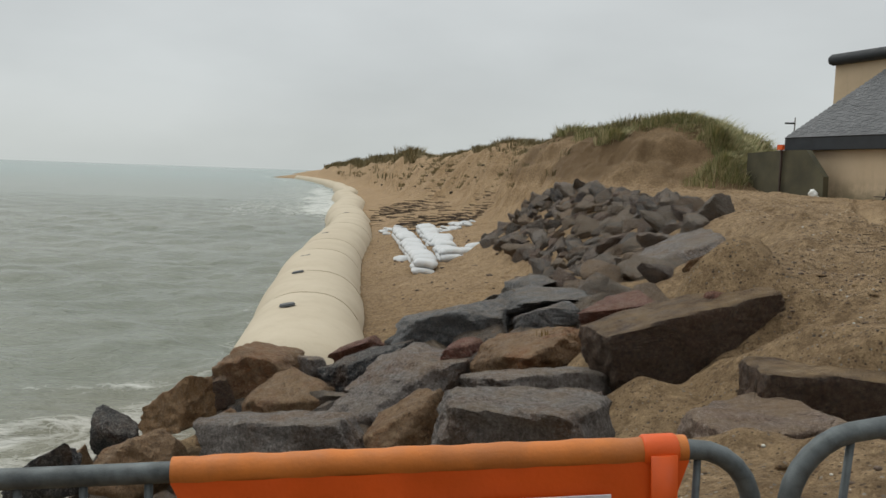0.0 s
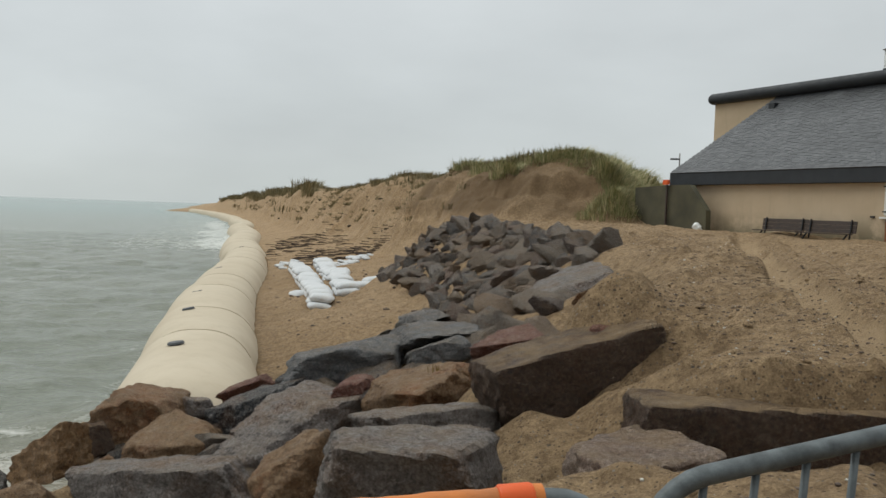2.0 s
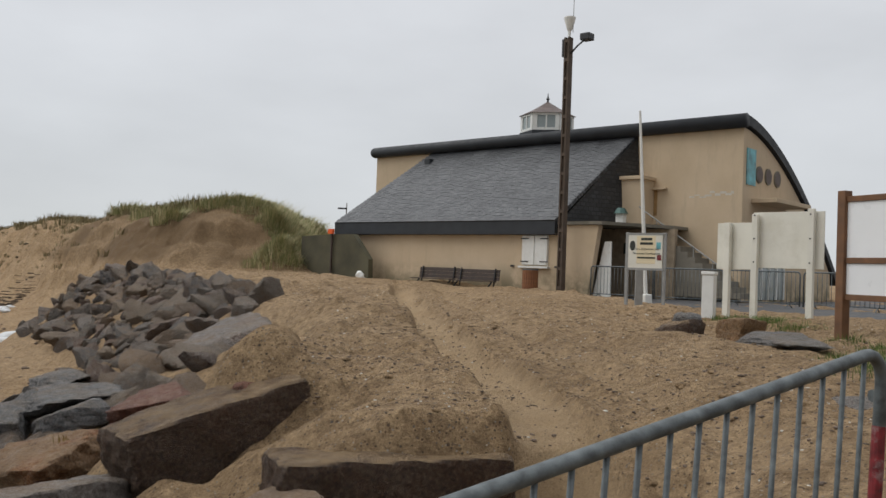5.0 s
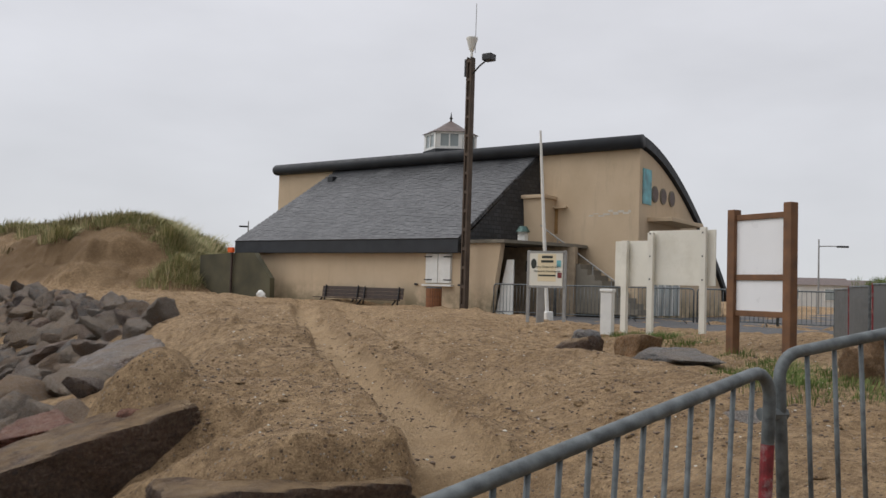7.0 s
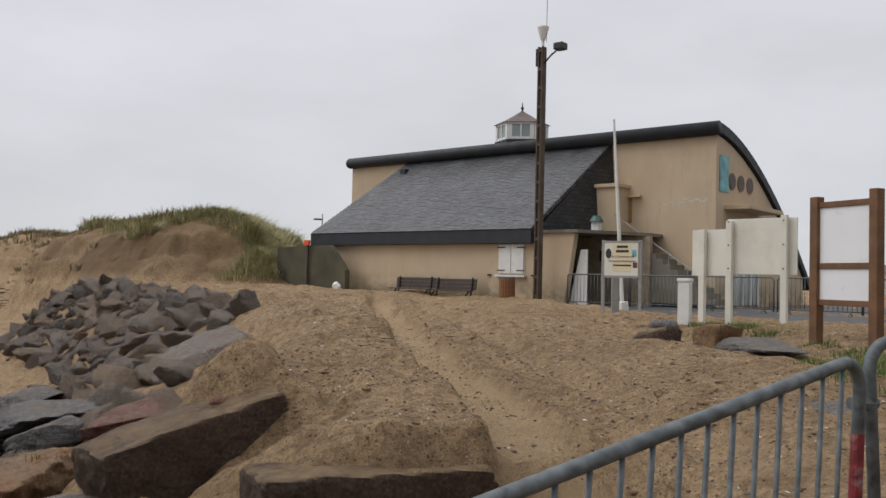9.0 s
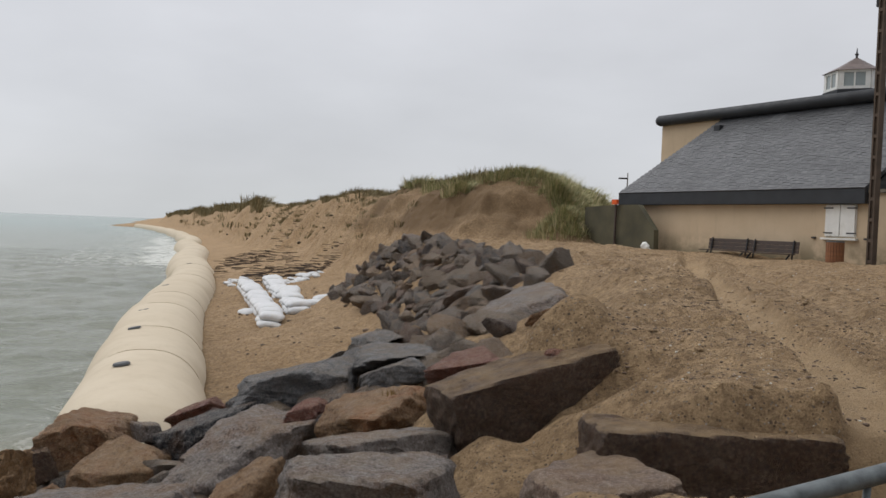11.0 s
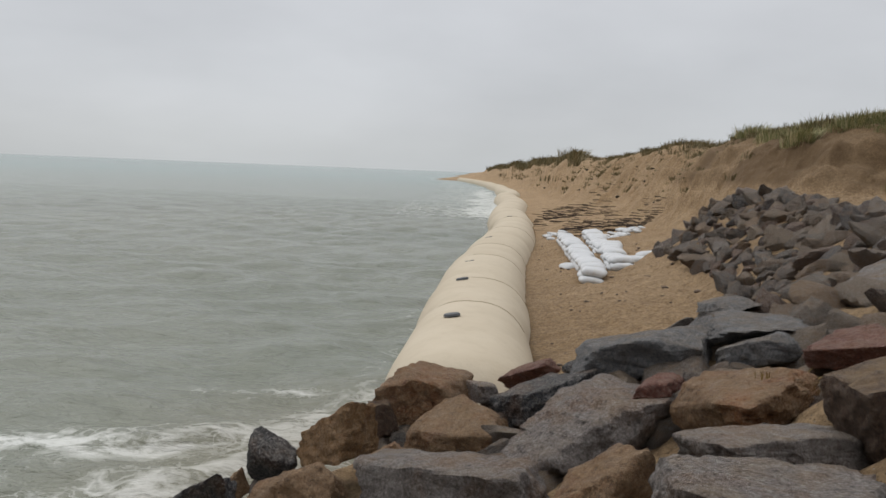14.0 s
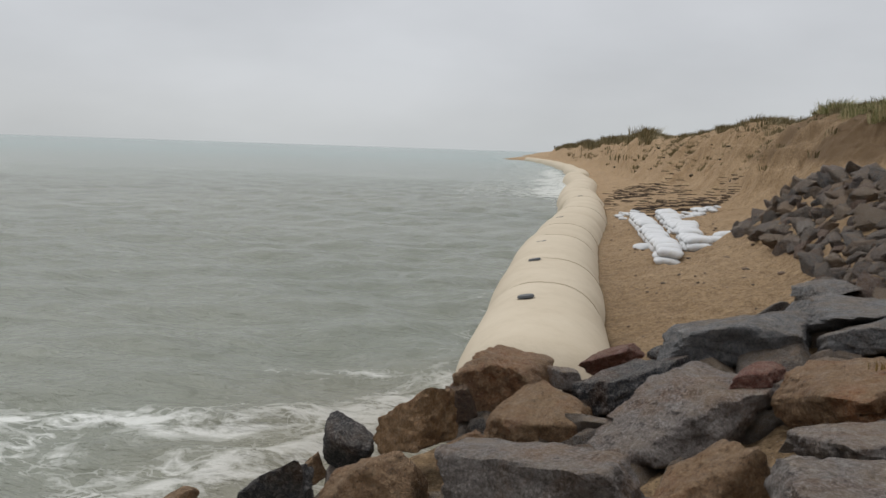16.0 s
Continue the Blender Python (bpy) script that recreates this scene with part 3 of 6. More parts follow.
            z = z - 0.07 * np.exp(-(lx / 0.2) ** 2) * on + 0.05 * np.exp(-((np.abs(lx) - 0.36) / 0.1) ** 2) * on
        lumps = smooth(0.0, 0.35, fbm(x * 1.4, y * 1.4, 43, 3)) * smooth(-0.5, 0.5, e) * (lane < 0)
        z = z + 0.10 * lumps * near
        z = z + 0.10 * np.abs(fbm(x * 0.9 + 0.5 * y, y * 0.9, 51, 4)) * smooth(-0.5, 0.5, e) * near
    return z


def spaced(stops, counts):
    out = [np.linspace(a, b, n, endpoint=False) for a, b, n in zip(stops, stops[1:], counts)]
    return np.concatenate(out + [np.array([stops[-1]])])


def make_ground():
    xs = spaced((-300, -30, -8, 0, 14, 34, 80, 600, 4500), (6, 16, 60, 210, 100, 36, 16, 8))
    ys = spaced((-300, -40, -2, 12, 30, 54, 100, 220, 700, 4500), (5, 16, 220, 200, 160, 130, 60, 36, 12))
    gx, gy = np.meshgrid(xs, ys)
    gx = gx + np.where(gy > 0, -0.085 * gy - 0.00006 * np.maximum(gy - 80, 0) ** 2 * (gy < 700) - 23.1 * (gy >= 700), 0) * (1 - smooth(30, 300, np.abs(gx)))
    gz = land(gx, gy)
    ob = raw_mesh("ground", np.stack([gx, gy, gz], -1).reshape(-1, 3), grid_faces(*gx.shape), SAND)
    lane = side(gx, gy, LANE)
    ragged = 0.12 * fbm(gx * 1.7, gy * 1.7, 61, 3)
    trod = smooth(-0.02, 0.12, lane + ragged) * (1 - smooth(0.6, 0.8, lane + ragged)) + 0.25 * smooth(1.3, 1.45, lane + ragged) * (1 - smooth(1.7, 1.95, lane + ragged))
    trod = np.clip(trod, 0, 1) * smooth(2.5, 4, gy) * (1 - smooth(22, 30, gy)) * (gx > 0)
    damp = smooth(1.25, 1.9, gz) * smooth(0.5, 4.5, gx) * (1 - smooth(54, 74, gy)) * (gy > 33) * np.clip(0.85 + 0.9 * fbm(gx * 0.5 + gy * 0.3, gy * 0.3, 66, 3), 0, 1)
    for key, data in (("track", trod), ("damp", damp)):
        a = ob.data.attributes.new(key, "FLOAT", "POINT")
        a.data.foreach_set("value", data.astype(np.float32).ravel())
    return tagged(ob, "wind-blown beach sand with an eroded dune cliff", "sand ground", kind="structure")


make_ground()


def make_sea_sheet():
    xs = spaced((-4500, -600, -120, -40, -14, 6, 40, 4500), (10, 16, 50, 90, 100, 6, 4))
    ys = spaced((-4500, -200, -20, 4, 44, 130, 500, 4500), (6, 16, 60, 190, 120, 50, 12))
    gx, gy = np.meshgrid(xs, ys)
    near = 1 - smooth(60, 200, np.hypot(gx, gy))
    swell = 0.16 * np.sin(gx * 0.55 + gy * 0.85 + 2.2 * fbm(gx * 0.06, gy * 0.06, 2, 2)) + 0.10 * np.sin(gx * 0.9 - gy * 1.3 + 1.0)
    gz = SEA_Z + near * (swell * 0.55 + 0.16 * fbm(gx * 0.8, gy * 1.1, 3, 4))
    shore = land(gx, gy, False) - SEA_Z
    off = tube_x(gy) - 1.8 - gx
    swash = np.abs(side(gx, gy, ((-4.9, 15.0), (-5.85, 13.5), (-6.6, 12.2), (-7.5, 11.0), (-9.2, 9.0))) + 0.5 * fbm(gx * 0.6, gy * 0.6, 71, 3))
    band_side = side(gx, gy, ((-4.9, 18.0), (-5.5, 17.0), (-7.3, 14.7), (-9, 13.9), (-11.2, 13.2), (-17, 12.3))) + 0.7 * fbm(gx * 0.4, gy * 0.4, 72, 3)
    band = np.abs(band_side)
    crest = np.abs(side(gx, gy, ((-4.4, 19.3), (-5.2, 19.0), (-7.6, 17.9), (-8.6, 17.7))) + 0.2 * fbm(gx, gy, 73, 2))
    open_ = smooth(-24, -14, gx)
    gz = gz + 0.16 * np.exp(-(swash / 0.5) ** 2) * (gx < -5) + 0.10 * np.exp(-(band / 0.7) ** 2)
    foam = 2.4 * np.exp(-(swash / 0.4) ** 2) * smooth(-8.6, -6.6, gx) + 1.7 * np.exp(-(band / 0.5) ** 2) * open_ + 1.5 * np.exp(-(crest / 0.28) ** 2)
    foam = foam + 0.25 * np.exp(-(((gy - 11.2 + 0.2 * (gx + 8)) / 2.6) ** 2)) * open_
    foam = foam + smooth(-0.1, 0.3, -band_side) * (0.35 + 2.0 * (1 - smooth(0.5, 1.9, -band_side)) * smooth(-9.8, -7.6, gx)) * (1 - smooth(0.8, 3.6, -band_side)) * open_
    foam = foam + 0.5 * np.exp(-(((gy - 15.5) / 4.0) ** 2)) * smooth(-26, -12, gx) * smooth(-0.1, 0.3, fbm(gx * 0.2, gy * 0.25, 74, 3))
    foam = foam + 3.2 * np.exp(-((off - 1.6) / 2.6) ** 2) * smooth(86, 100, gy) * (1 - smooth(150, 300, gy)) + 0.8 * np.exp(-((off - 7) / 6) ** 2) * smooth(70, 110, gy)
    foam = foam + 0.35 * np.exp(-(off / 0.7) ** 2)
    foam = np.clip(foam * 0.5 * (0.75 + 0.9 * fbm(gx * 0.25, gy * 0.4, 9, 3)), 0, 1) * smooth(0, 2, gy)
    silt = np.clip(smooth(-2.6, -0.3, shore) * 1.0, 0, 1) * smooth(-20, -9, gx) * (1 - smooth(14, 22, gy))
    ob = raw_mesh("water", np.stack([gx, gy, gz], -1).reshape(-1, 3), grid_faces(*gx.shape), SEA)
    for name, data in (("foam", foam), ("silt", silt)):
        a = ob.data.attributes.new(name, "FLOAT", "POINT")
        a.data.foreach_set("value", data.astype(np.float32).ravel())
    return tagged(ob, "grey-green choppy sea with foam along the shore", "sea", kind="structure")


make_sea_sheet()


# ---- rocks ----
ICO = {}


def ico(level):
    if level not in ICO:
        bm = bmesh.new()
        bmesh.ops.create_icosphere(bm, subdivisions=level, radius=1.0)
        bm.verts.ensure_lookup_table()
        v = np.array([p.co[:] for p in bm.verts])
        f = np.array([[p.index for p in q.verts] for q in bm.faces])
        bm.free()
        ICO[level] = (v / np.linalg.norm(v, axis=1)[:, None], f)
    return ICO[level]


def rock_shape(seed, hx, hy, hz, level=4, cuts=7, lean=0.2, round_=22.0, rough=0.042):
    """A broken block of half sizes hx, hy, hz: leaning faces, knocked-off corners, worn edges."""
    rng = np.random.default_rng(seed)
    d, f = ico(level)
    normals = np.vstack([np.eye(3), -np.eye(3)]) + rng.normal(0, lean, (6, 3))
    offs = rng.uniform(0.86, 1.05, 6)
    extra = rng.normal(0, 1, (cuts, 3))
    extra /= np.linalg.norm(extra, axis=1)[:, None]
    normals = np.vstack([normals / np.linalg.norm(normals, axis=1)[:, None], extra])
    offs = np.concatenate([offs, rng.uniform(1.0, 1.28, cuts)])
    inv = np.maximum(d @ normals.T, 1e-4) / offs
    r = 1.0 / np.power(np.sum(np.power(inv, round_), 1), 1 / round_)
    v = d * r[:, None]
    w = v * np.array([hx, hy, hz]) / (hx * hy * hz) ** (1 / 3)
    p = w * 1.6 + (seed % 97) * 3.1
    bumpy = fbm(p[:, 0] + 0.7 * p[:, 2], p[:, 1] - 0.6 * p[:, 2], seed, 4) + 0.5 * fbm(p[:, 2] * 2.3, p[:, 0] * 2.1 + p[:, 1], seed + 5, 3)
    q = w * 6.5 + seed % 89
    bumpy = bumpy + 0.4 * fbm(q[:, 0] + 0.8 * q[:, 2], q[:, 1] + 0.5 * q[:, 2], seed + 9, 4)
    w = w * 2.4 + (seed % 83) * 1.7
    crag = np.abs(fbm(w[:, 0] - 0.5 * w[:, 2], w[:, 1] + 0.7 * w[:, 2], seed + 13, 4)) + np.abs(fbm(w[:, 2] * 1.3 + w[:, 0] * 0.4, w[:, 1] * 1.2, seed + 17, 3))
    bumpy = bumpy - 0.55 * (crag - 0.35)
    v = v * (1 + rough * 2.4 * bumpy)[:, None]
    return v * np.array([hx, hy, hz]), f


def make_rock(name, place, size, turn, seed, material, label, level=4, tilt=(0, 0), group="", cuts=7, round_=30.0, lean=0.2, rough=0.05):
    v, f = rock_shape(seed, *size, level=level, cuts=cuts, round_=round_, lean=lean, rough=rough)
    ob = raw_mesh(name, v, f, material)
    ob.data.set_sharp_from_angle(angle=radians(38))
    ob.matrix_basis = pose(*place, tilt[0], tilt[1], turn)
    return tagged(ob, label, "rock", group)


G = "boulders of the sea wall"
make_rock("boulder", (-3.85, 9.62, -1.55), (0.31, 0.19, 0.25), -16, 6762, ROCK_DARK, "dark slate boulder with a pointed top above the surf", level=5, tilt=(19, 16), group=G, cuts=7, lean=0.28)
make_rock("boulder", (-3.05, 9.52, -1.20), (0.40, 0.30, 0.22), -20, 7154, ROCK_BROWN, "rust-brown granite boulder beside the water", level=5, tilt=(-2, -29), group=G, cuts=2, lean=0.28)
make_rock("boulder", (-2.81, 10.54, -1.25), (0.14, 0.10, 0.21), 8, 4993, ROCK_UMBER, "dark brown stone behind a rusty boulder", level=4, tilt=(-7, -25), group=G, cuts=3, lean=0.10)
make_rock("boulder", (-2.44, 11.31, -1.09), (0.48, 0.65, 0.28), -5, 5437, ROCK_BROWN, "sandy brown boulder in front of the pale tube", level=5, tilt=(-1, 9), group=G, cuts=6, lean=0.10)
make_rock("boulder", (-1.82, 10.08, -1.27), (0.54, 0.49, 0.34), -6, 8137, ROCK_BROWN, "rusty brown boulder wedged between grey ones", level=5, tilt=(13, -4), group=G, cuts=4, lean=0.10)
make_rock("boulder", (-1.69, 11.02, -0.97), (0.19, 0.14, 0.14), -50, 8332, ROCK_GREY, "flat pinkish grey stone beside the tube", level=4, tilt=(2, -3), group=G, cuts=4, lean=0.10)
make_rock("boulder", (-1.37, 7.79, -1.05), (0.79, 0.48, 0.34), -15, 1973, ROCK_GREY, "large grey granite boulder with brown patches", level=5, tilt=(-9, -10), group=G, cuts=2, lean=0.20)
make_rock("boulder", (-2.38, 8.74, -1.15), (0.25, 0.17, 0.11), 14, 8541, ROCK_BROWN, "pale brown stone leaning between two boulders", level=4, tilt=(-7, -25), group=G, cuts=4, lean=0.28)
make_rock("boulder", (-2.93, 8.10, -1.42), (0.37, 0.34, 0.33), -4, 8203, ROCK_BROWN, "low rusty boulder at the water's edge", level=5, tilt=(-11, -10), group=G, cuts=7, lean=0.20)
make_rock("boulder", (-4.30, 9.71, -1.97), (0.15, 0.12, 0.13), 39, 8095, ROCK_BROWN, "brown rock in the wash beneath dark slate", level=4, tilt=(-2, -35), group=G, cuts=3, lean=0.20)
make_rock("boulder", (-4.05, 8.29, -1.66), (0.35, 0.33, 0.20), 8, 5668, ROCK_DARK, "dark slate rock at the foot of the wall", level=5, tilt=(-12, -16), group=G, cuts=6, lean=0.28)
make_rock("boulder", (-0.95, 10.86, -0.95), (0.52, 0.48, 0.21), 42, 1338, ROCK_DARK, "dark grey boulder with a flat sloping top", level=5, tilt=(-14, -13), group=G, cuts=2, lean=0.10)
make_rock("boulder", (-1.28, 12.89, -1.09), (0.37, 0.40, 0.12), -13, 9798, ROCK_RED, "reddish boulder with sand in its cracks", level=5, tilt=(-1, -22), group=G, cuts=7, lean=0.20)
make_rock("boulder", (-0.70, 12.12, -0.80), (0.09, 0.12, 0.06), -23, 3123, ROCK_DARK, "small dark stone beside a granite block", level=4, tilt=(13, -14), group=G, cuts=3, lean=0.20)
make_rock("boulder", (-0.17, 9.66, -0.82), (0.56, 0.76, 0.35), -42, 7572, ROCK_GREY, "long grey slab leaning up the bank", level=5, tilt=(2, -6), group=G, cuts=6, lean=0.28)
make_rock("boulder", (0.63, 5.80, -0.24), (0.60, 0.45, 0.34), 10, 6280, ROCK_GREY, "big grey boulder with a broad flat top", level=5, tilt=(11, 11), group=G, cuts=6, lean=0.20)
make_rock("boulder", (-0.22, 6.78, -0.65), (0.37, 0.36, 0.34), 25, 8003, ROCK_BROWN, "rusty boulder beside a big grey one", level=5, tilt=(-16, -21), group=G, cuts=4, lean=0.10)
make_rock("boulder", (0.98, 7.06, -0.22), (0.95, 0.36, 0.21), 43, 9666, ROCK_GREY, "grey boulder with a reddish broken end", level=5, tilt=(-11, 6), group=G, cuts=3, lean=0.20)
make_rock("boulder", (0.17, 11.25, -0.38), (0.77, 0.53, 0.25), -15, 5725, ROCK_PLAIN, "squared grey granite block", level=5, tilt=(3, -13), group=G, cuts=5, lean=0.10)
make_rock("boulder", (0.27, 9.50, -0.34), (0.19, 0.20, 0.07), -23, 1014, ROCK_RED, "small dark red boulder", level=4, tilt=(7, -13), group=G, cuts=4, lean=0.20)
make_rock("boulder", (0.98, 8.79, -0.25), (0.43, 0.63, 0.21), 39, 5206, ROCK_BROWN, "sandy boulder with dry weed hanging on it", level=5, tilt=(-10, -20), group=G, cuts=6, lean=0.20)
make_rock("boulder", (1.35, 10.73, -0.18), (0.40, 0.31, 0.17), 20, 3123, ROCK_PLAIN, "rounded light grey boulder", level=5, tilt=(-15, -14), group=G, cuts=4, lean=0.10)
make_rock("boulder", (1.50, 11.96, -0.14), (0.68, 0.61, 0.22), 15, 1829, ROCK_PLAIN, "flat grey boulder behind the granite block", level=5, tilt=(0, -1), group=G, cuts=7, lean=0.28)
make_rock("boulder", (1.43, 13.57, -0.05), (0.31, 0.41, 0.09), 12, 5800, ROCK_PLAIN, "grey boulder low on the bank", level=5, tilt=(-9, -11), group=G, cuts=2, lean=0.28)
make_rock("boulder", (1.95, 13.78, 0.05), (0.20, 0.15, 0.06), -23, 2799, ROCK_UMBER, "dark brown stone between grey boulders", level=4, tilt=(11, -17), group=G, cuts=5, lean=0.20)
make_rock("boulder", (2.18, 9.74, 0.12), (0.39, 0.38, 0.15), -25, 8913, ROCK_RED, "dark red boulder with a black base", level=5, tilt=(3, -7), group=G, cuts=2, lean=0.20)
make_rock("boulder", (2.27, 7.33, 0.25), (0.92, 0.37, 0.31), 10, 29, ROCK_UMBER, "huge brown boulder half buried under sand", level=5, tilt=(0, -15), group=G, cuts=0, lean=0.03, rough=0.03)
make_rock("boulder", (3.22, 5.54, 0.06), (0.92, 0.38, 0.34), -14, 32, ROCK_UMBER, "long flat-topped dark boulder under a cap of sand", level=5, tilt=(0, -3), group=G, cuts=0, lean=0.06, rough=0.03)
make_rock("boulder", (2.10, 5.00, 0.00), (0.53, 0.46, 0.23), -87, 6413, ROCK_PINK, "pinkish boulder dusted with sand", level=5, tilt=(2, -3), group=G, cuts=7, lean=0.10)
make_rock("boulder", (4.04, 14.94, 0.23), (0.99, 1.34, 0.29), -16, 7881, ROCK_GREY, "large wet grey slab sloping towards the beach", level=5, tilt=(-1, -18), group=G, cuts=4, lean=0.28)
make_rock("boulder", (3.87, 12.10, 0.50), (0.37, 0.22, 0.12), 35, 4625, ROCK_BROWN, "brown stone on the sand slope", level=5, tilt=(-21, -4), group=G, cuts=7, lean=0.28)
make_rock("boulder", (4.88, 13.03, 0.58), (0.29, 0.21, 0.08), -2, 4240, ROCK_PLAIN, "low grey slab sunk in sand", level=5, tilt=(5, -33), group=G, cuts=6, lean=0.20)
make_rock("boulder", (3.49, 8.06, 0.44), (0.14, 0.17, 0.09), -25, 3839, ROCK_UMBER, "small dark stone sunk in sand", level=4, tilt=(-4, 12), group=G, cuts=4, lean=0.20)
make_rock("boulder", (-5.59, 9.00, -2.24), (0.14, 0.40, 0.12), 0, 38, ROCK_BROWN, "wet brown rock in the wash", level=3, tilt=(0, 0), group=G, cuts=7, round_=18.0, lean=0.2)
make_rock("stone", (2.55, 7.45, 0.62), (0.13, 0.08, 0.06), 40, 36, ROCK_RED, "small dark red stone on a sandy boulder", level=3)


# ---- the sand tube ----
def make_tube(y0, y1, top, half, seed, shift=0.0):
    """A filled geotextile tube: flat-bottomed, creased at its seams, rounded off at its ends."""
    root = thing("sand_tube", pose(0, 0, 0), "huge beige geotextile tube filled with sand on the shore", "sand tube", "sand tubes along the shore")
    n, m = int((y1 - y0) / 0.35), 26
    ys = np.linspace(y0, y1, n)
    a = np.linspace(-0.32, math.pi + 0.32, m)
    ends = np.clip(np.minimum(ys - y0, y1 - ys) / 1.6, 0.03, 1)
    cap = np.sqrt(1 - (1 - ends) ** 2)
    pinch = 1 - 0.05 * np.exp(-(((ys - y0 - 4.8) % 6.4 - 3.2) / 0.5) ** 2)
    wob = 1 + 0.10 * vnoise(ys * 0.22, ys * 0 + seed, seed)
    hx = half * cap * pinch * wob
    hz = (top - (SEA_Z - 0.25)) * cap * pinch * (1 + 0.05 * vnoise(ys * 0.3, ys * 0, seed + 3))
    cx = tube_x(ys) + shift
    X = cx[:, None] + hx[:, None] * np.sign(np.cos(a)) * np.abs(np.cos(a)) ** 0.82
    Z = SEA_Z - 0.25 + hz[:, None] * np.sign(np.sin(a)) * np.abs(np.sin(a)) ** 0.9
    Y = np.repeat(ys[:, None], m, 1)
    body = raw_mesh("fabric", np.stack([X, Y, Z], -1).reshape(-1, 3), grid_faces(n, m)[:, ::-1], FABRIC)
    body.parent = root
    bpy.context.view_layer.update()
    k = 0
    yy = y0 + 8.0
    while yy < min(y1 - 1, 90):
        i = int((yy - y0) / (y1 - y0) * (n - 1))
        pts = [(X[i, j], Y[i, j] + 0.25 * math.sin(a[j]), Z[i, j] + 0.004) for j in range(2, m - 2)]
        part("seam", tube(pts, 0.009, 6), SEAM, root)
        yy += (4.6, 8.2, 5.4, 7.7)[k % 4]
        k += 1
    return root, ys, X, Z, a


def add_flap(root, y, ang, half, top, shift=0.0):
    """The dark cover of a filling hole."""
    cx = tube_x(np.array([y]))[0] + shift
    hz = top - (SEA_Z - 0.25)
    x = cx + half * math.copysign(abs(math.cos(ang)) ** 0.82, math.cos(ang))
    z = SEA_Z - 0.25 + hz * math.sin(ang) ** 0.9
    bm = bmesh.new()
    bmesh.ops.create_cone(bm, cap_ends=True, segments=16, radius1=0.23, radius2=0.20, depth=0.05)
    bmesh.ops.scale(bm, vec=(0.9, 0.9, 1), verts=bm.verts)
    ob = part("filling_cover", bm, RUBBER, root, "dark grey cover of a filling hole")
    ob.matrix_basis = pose(x, y, z, 0, math.degrees(math.pi / 2 - ang), 0)


TUBE_TOP, TUBE_HALF = -1.62, 1.76
t1, *_ = make_tube(15.5, 73, TUBE_TOP, TUBE_HALF, 4, 0.12)
for fy, fa in ((20.6, 1.95), (27.6, 2.0), (33.0, 2.0), (45.5, 2.0), (68, 1.9)):
    add_flap(t1, fy, fa - 0.22, TUBE_HALF, TUBE_TOP, 0.12)
t2, *_ = make_tube(70, 150, TUBE_TOP + 0.05, 2.0, 6, 0.1)
t3, *_ = make_tube(147, 430, TUBE_TOP + 0.1, 1.8, 9, 1.0)


# ---- the clubhouse ----
house = thing("beach_building", Matrix.Translation((23.61, 8.82, 0)) @ pose(0, 0, 0, 0, 0, -69.52), "tan rendered beach building with a slate lean-to and an arched roof", "building")


def slope_slab(name, corners, thick, material, parent, label=""):
    """A slab on four corners with uv in metres."""
    bm = bmesh.new()
    c = [Vector(p) for p in corners]
    nrm = (c[1] - c[0]).cross(c[3] - c[0]).normalized()
    top = [bm.verts.new(p) for p in c]
    low = [bm.verts.new(p - nrm * thick) for p in c]
    bm.faces.new(top)
    bm.faces.new(low[::-1])
    for i in range(4):
        bm.faces.new((top[i], low[i], low[(i + 1) % 4], top[(i + 1) % 4]))
    bmesh.ops.recalc_face_normals(bm, faces=bm.faces)
    uv = bm.loops.layers.uv.new("UVMap")
    ex = (c[1] - c[0]).normalized()
    ey = nrm.cross(ex)
    for f in bm.faces:
        for l in f.loops:
            d = l.vert.co - c[0]
            l[uv].uv = (d.dot(ex), d.dot(ey))
    return part(name, bm, material, parent, label)


def arch(w):
    return 7.39 - 0.1266 * max(w - 3.5, 0) ** 1.65


S0, S1 = -29.5, -11.58
part("front_wall", boxed(-27.3, -16.45, 0, 0.3, 0.6, 3.12), WALL, house, "tan rendered wall, stained at its foot")
part("side_wall", boxed(-27.3, -27.0, 0.3, 3.6, 0.6, 3.2), WALL, house)
part("eave_board", boxed(-27.9, -16.5, -0.28, 0.02, 3.10, 3.60, 0.02), FASCIA, house, "dark slate-grey fascia board")
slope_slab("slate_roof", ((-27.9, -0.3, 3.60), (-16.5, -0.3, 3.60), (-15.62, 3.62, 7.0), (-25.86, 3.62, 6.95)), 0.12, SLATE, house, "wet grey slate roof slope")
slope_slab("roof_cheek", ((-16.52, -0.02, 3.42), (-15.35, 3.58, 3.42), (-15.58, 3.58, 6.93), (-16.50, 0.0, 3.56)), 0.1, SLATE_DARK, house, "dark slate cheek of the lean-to")
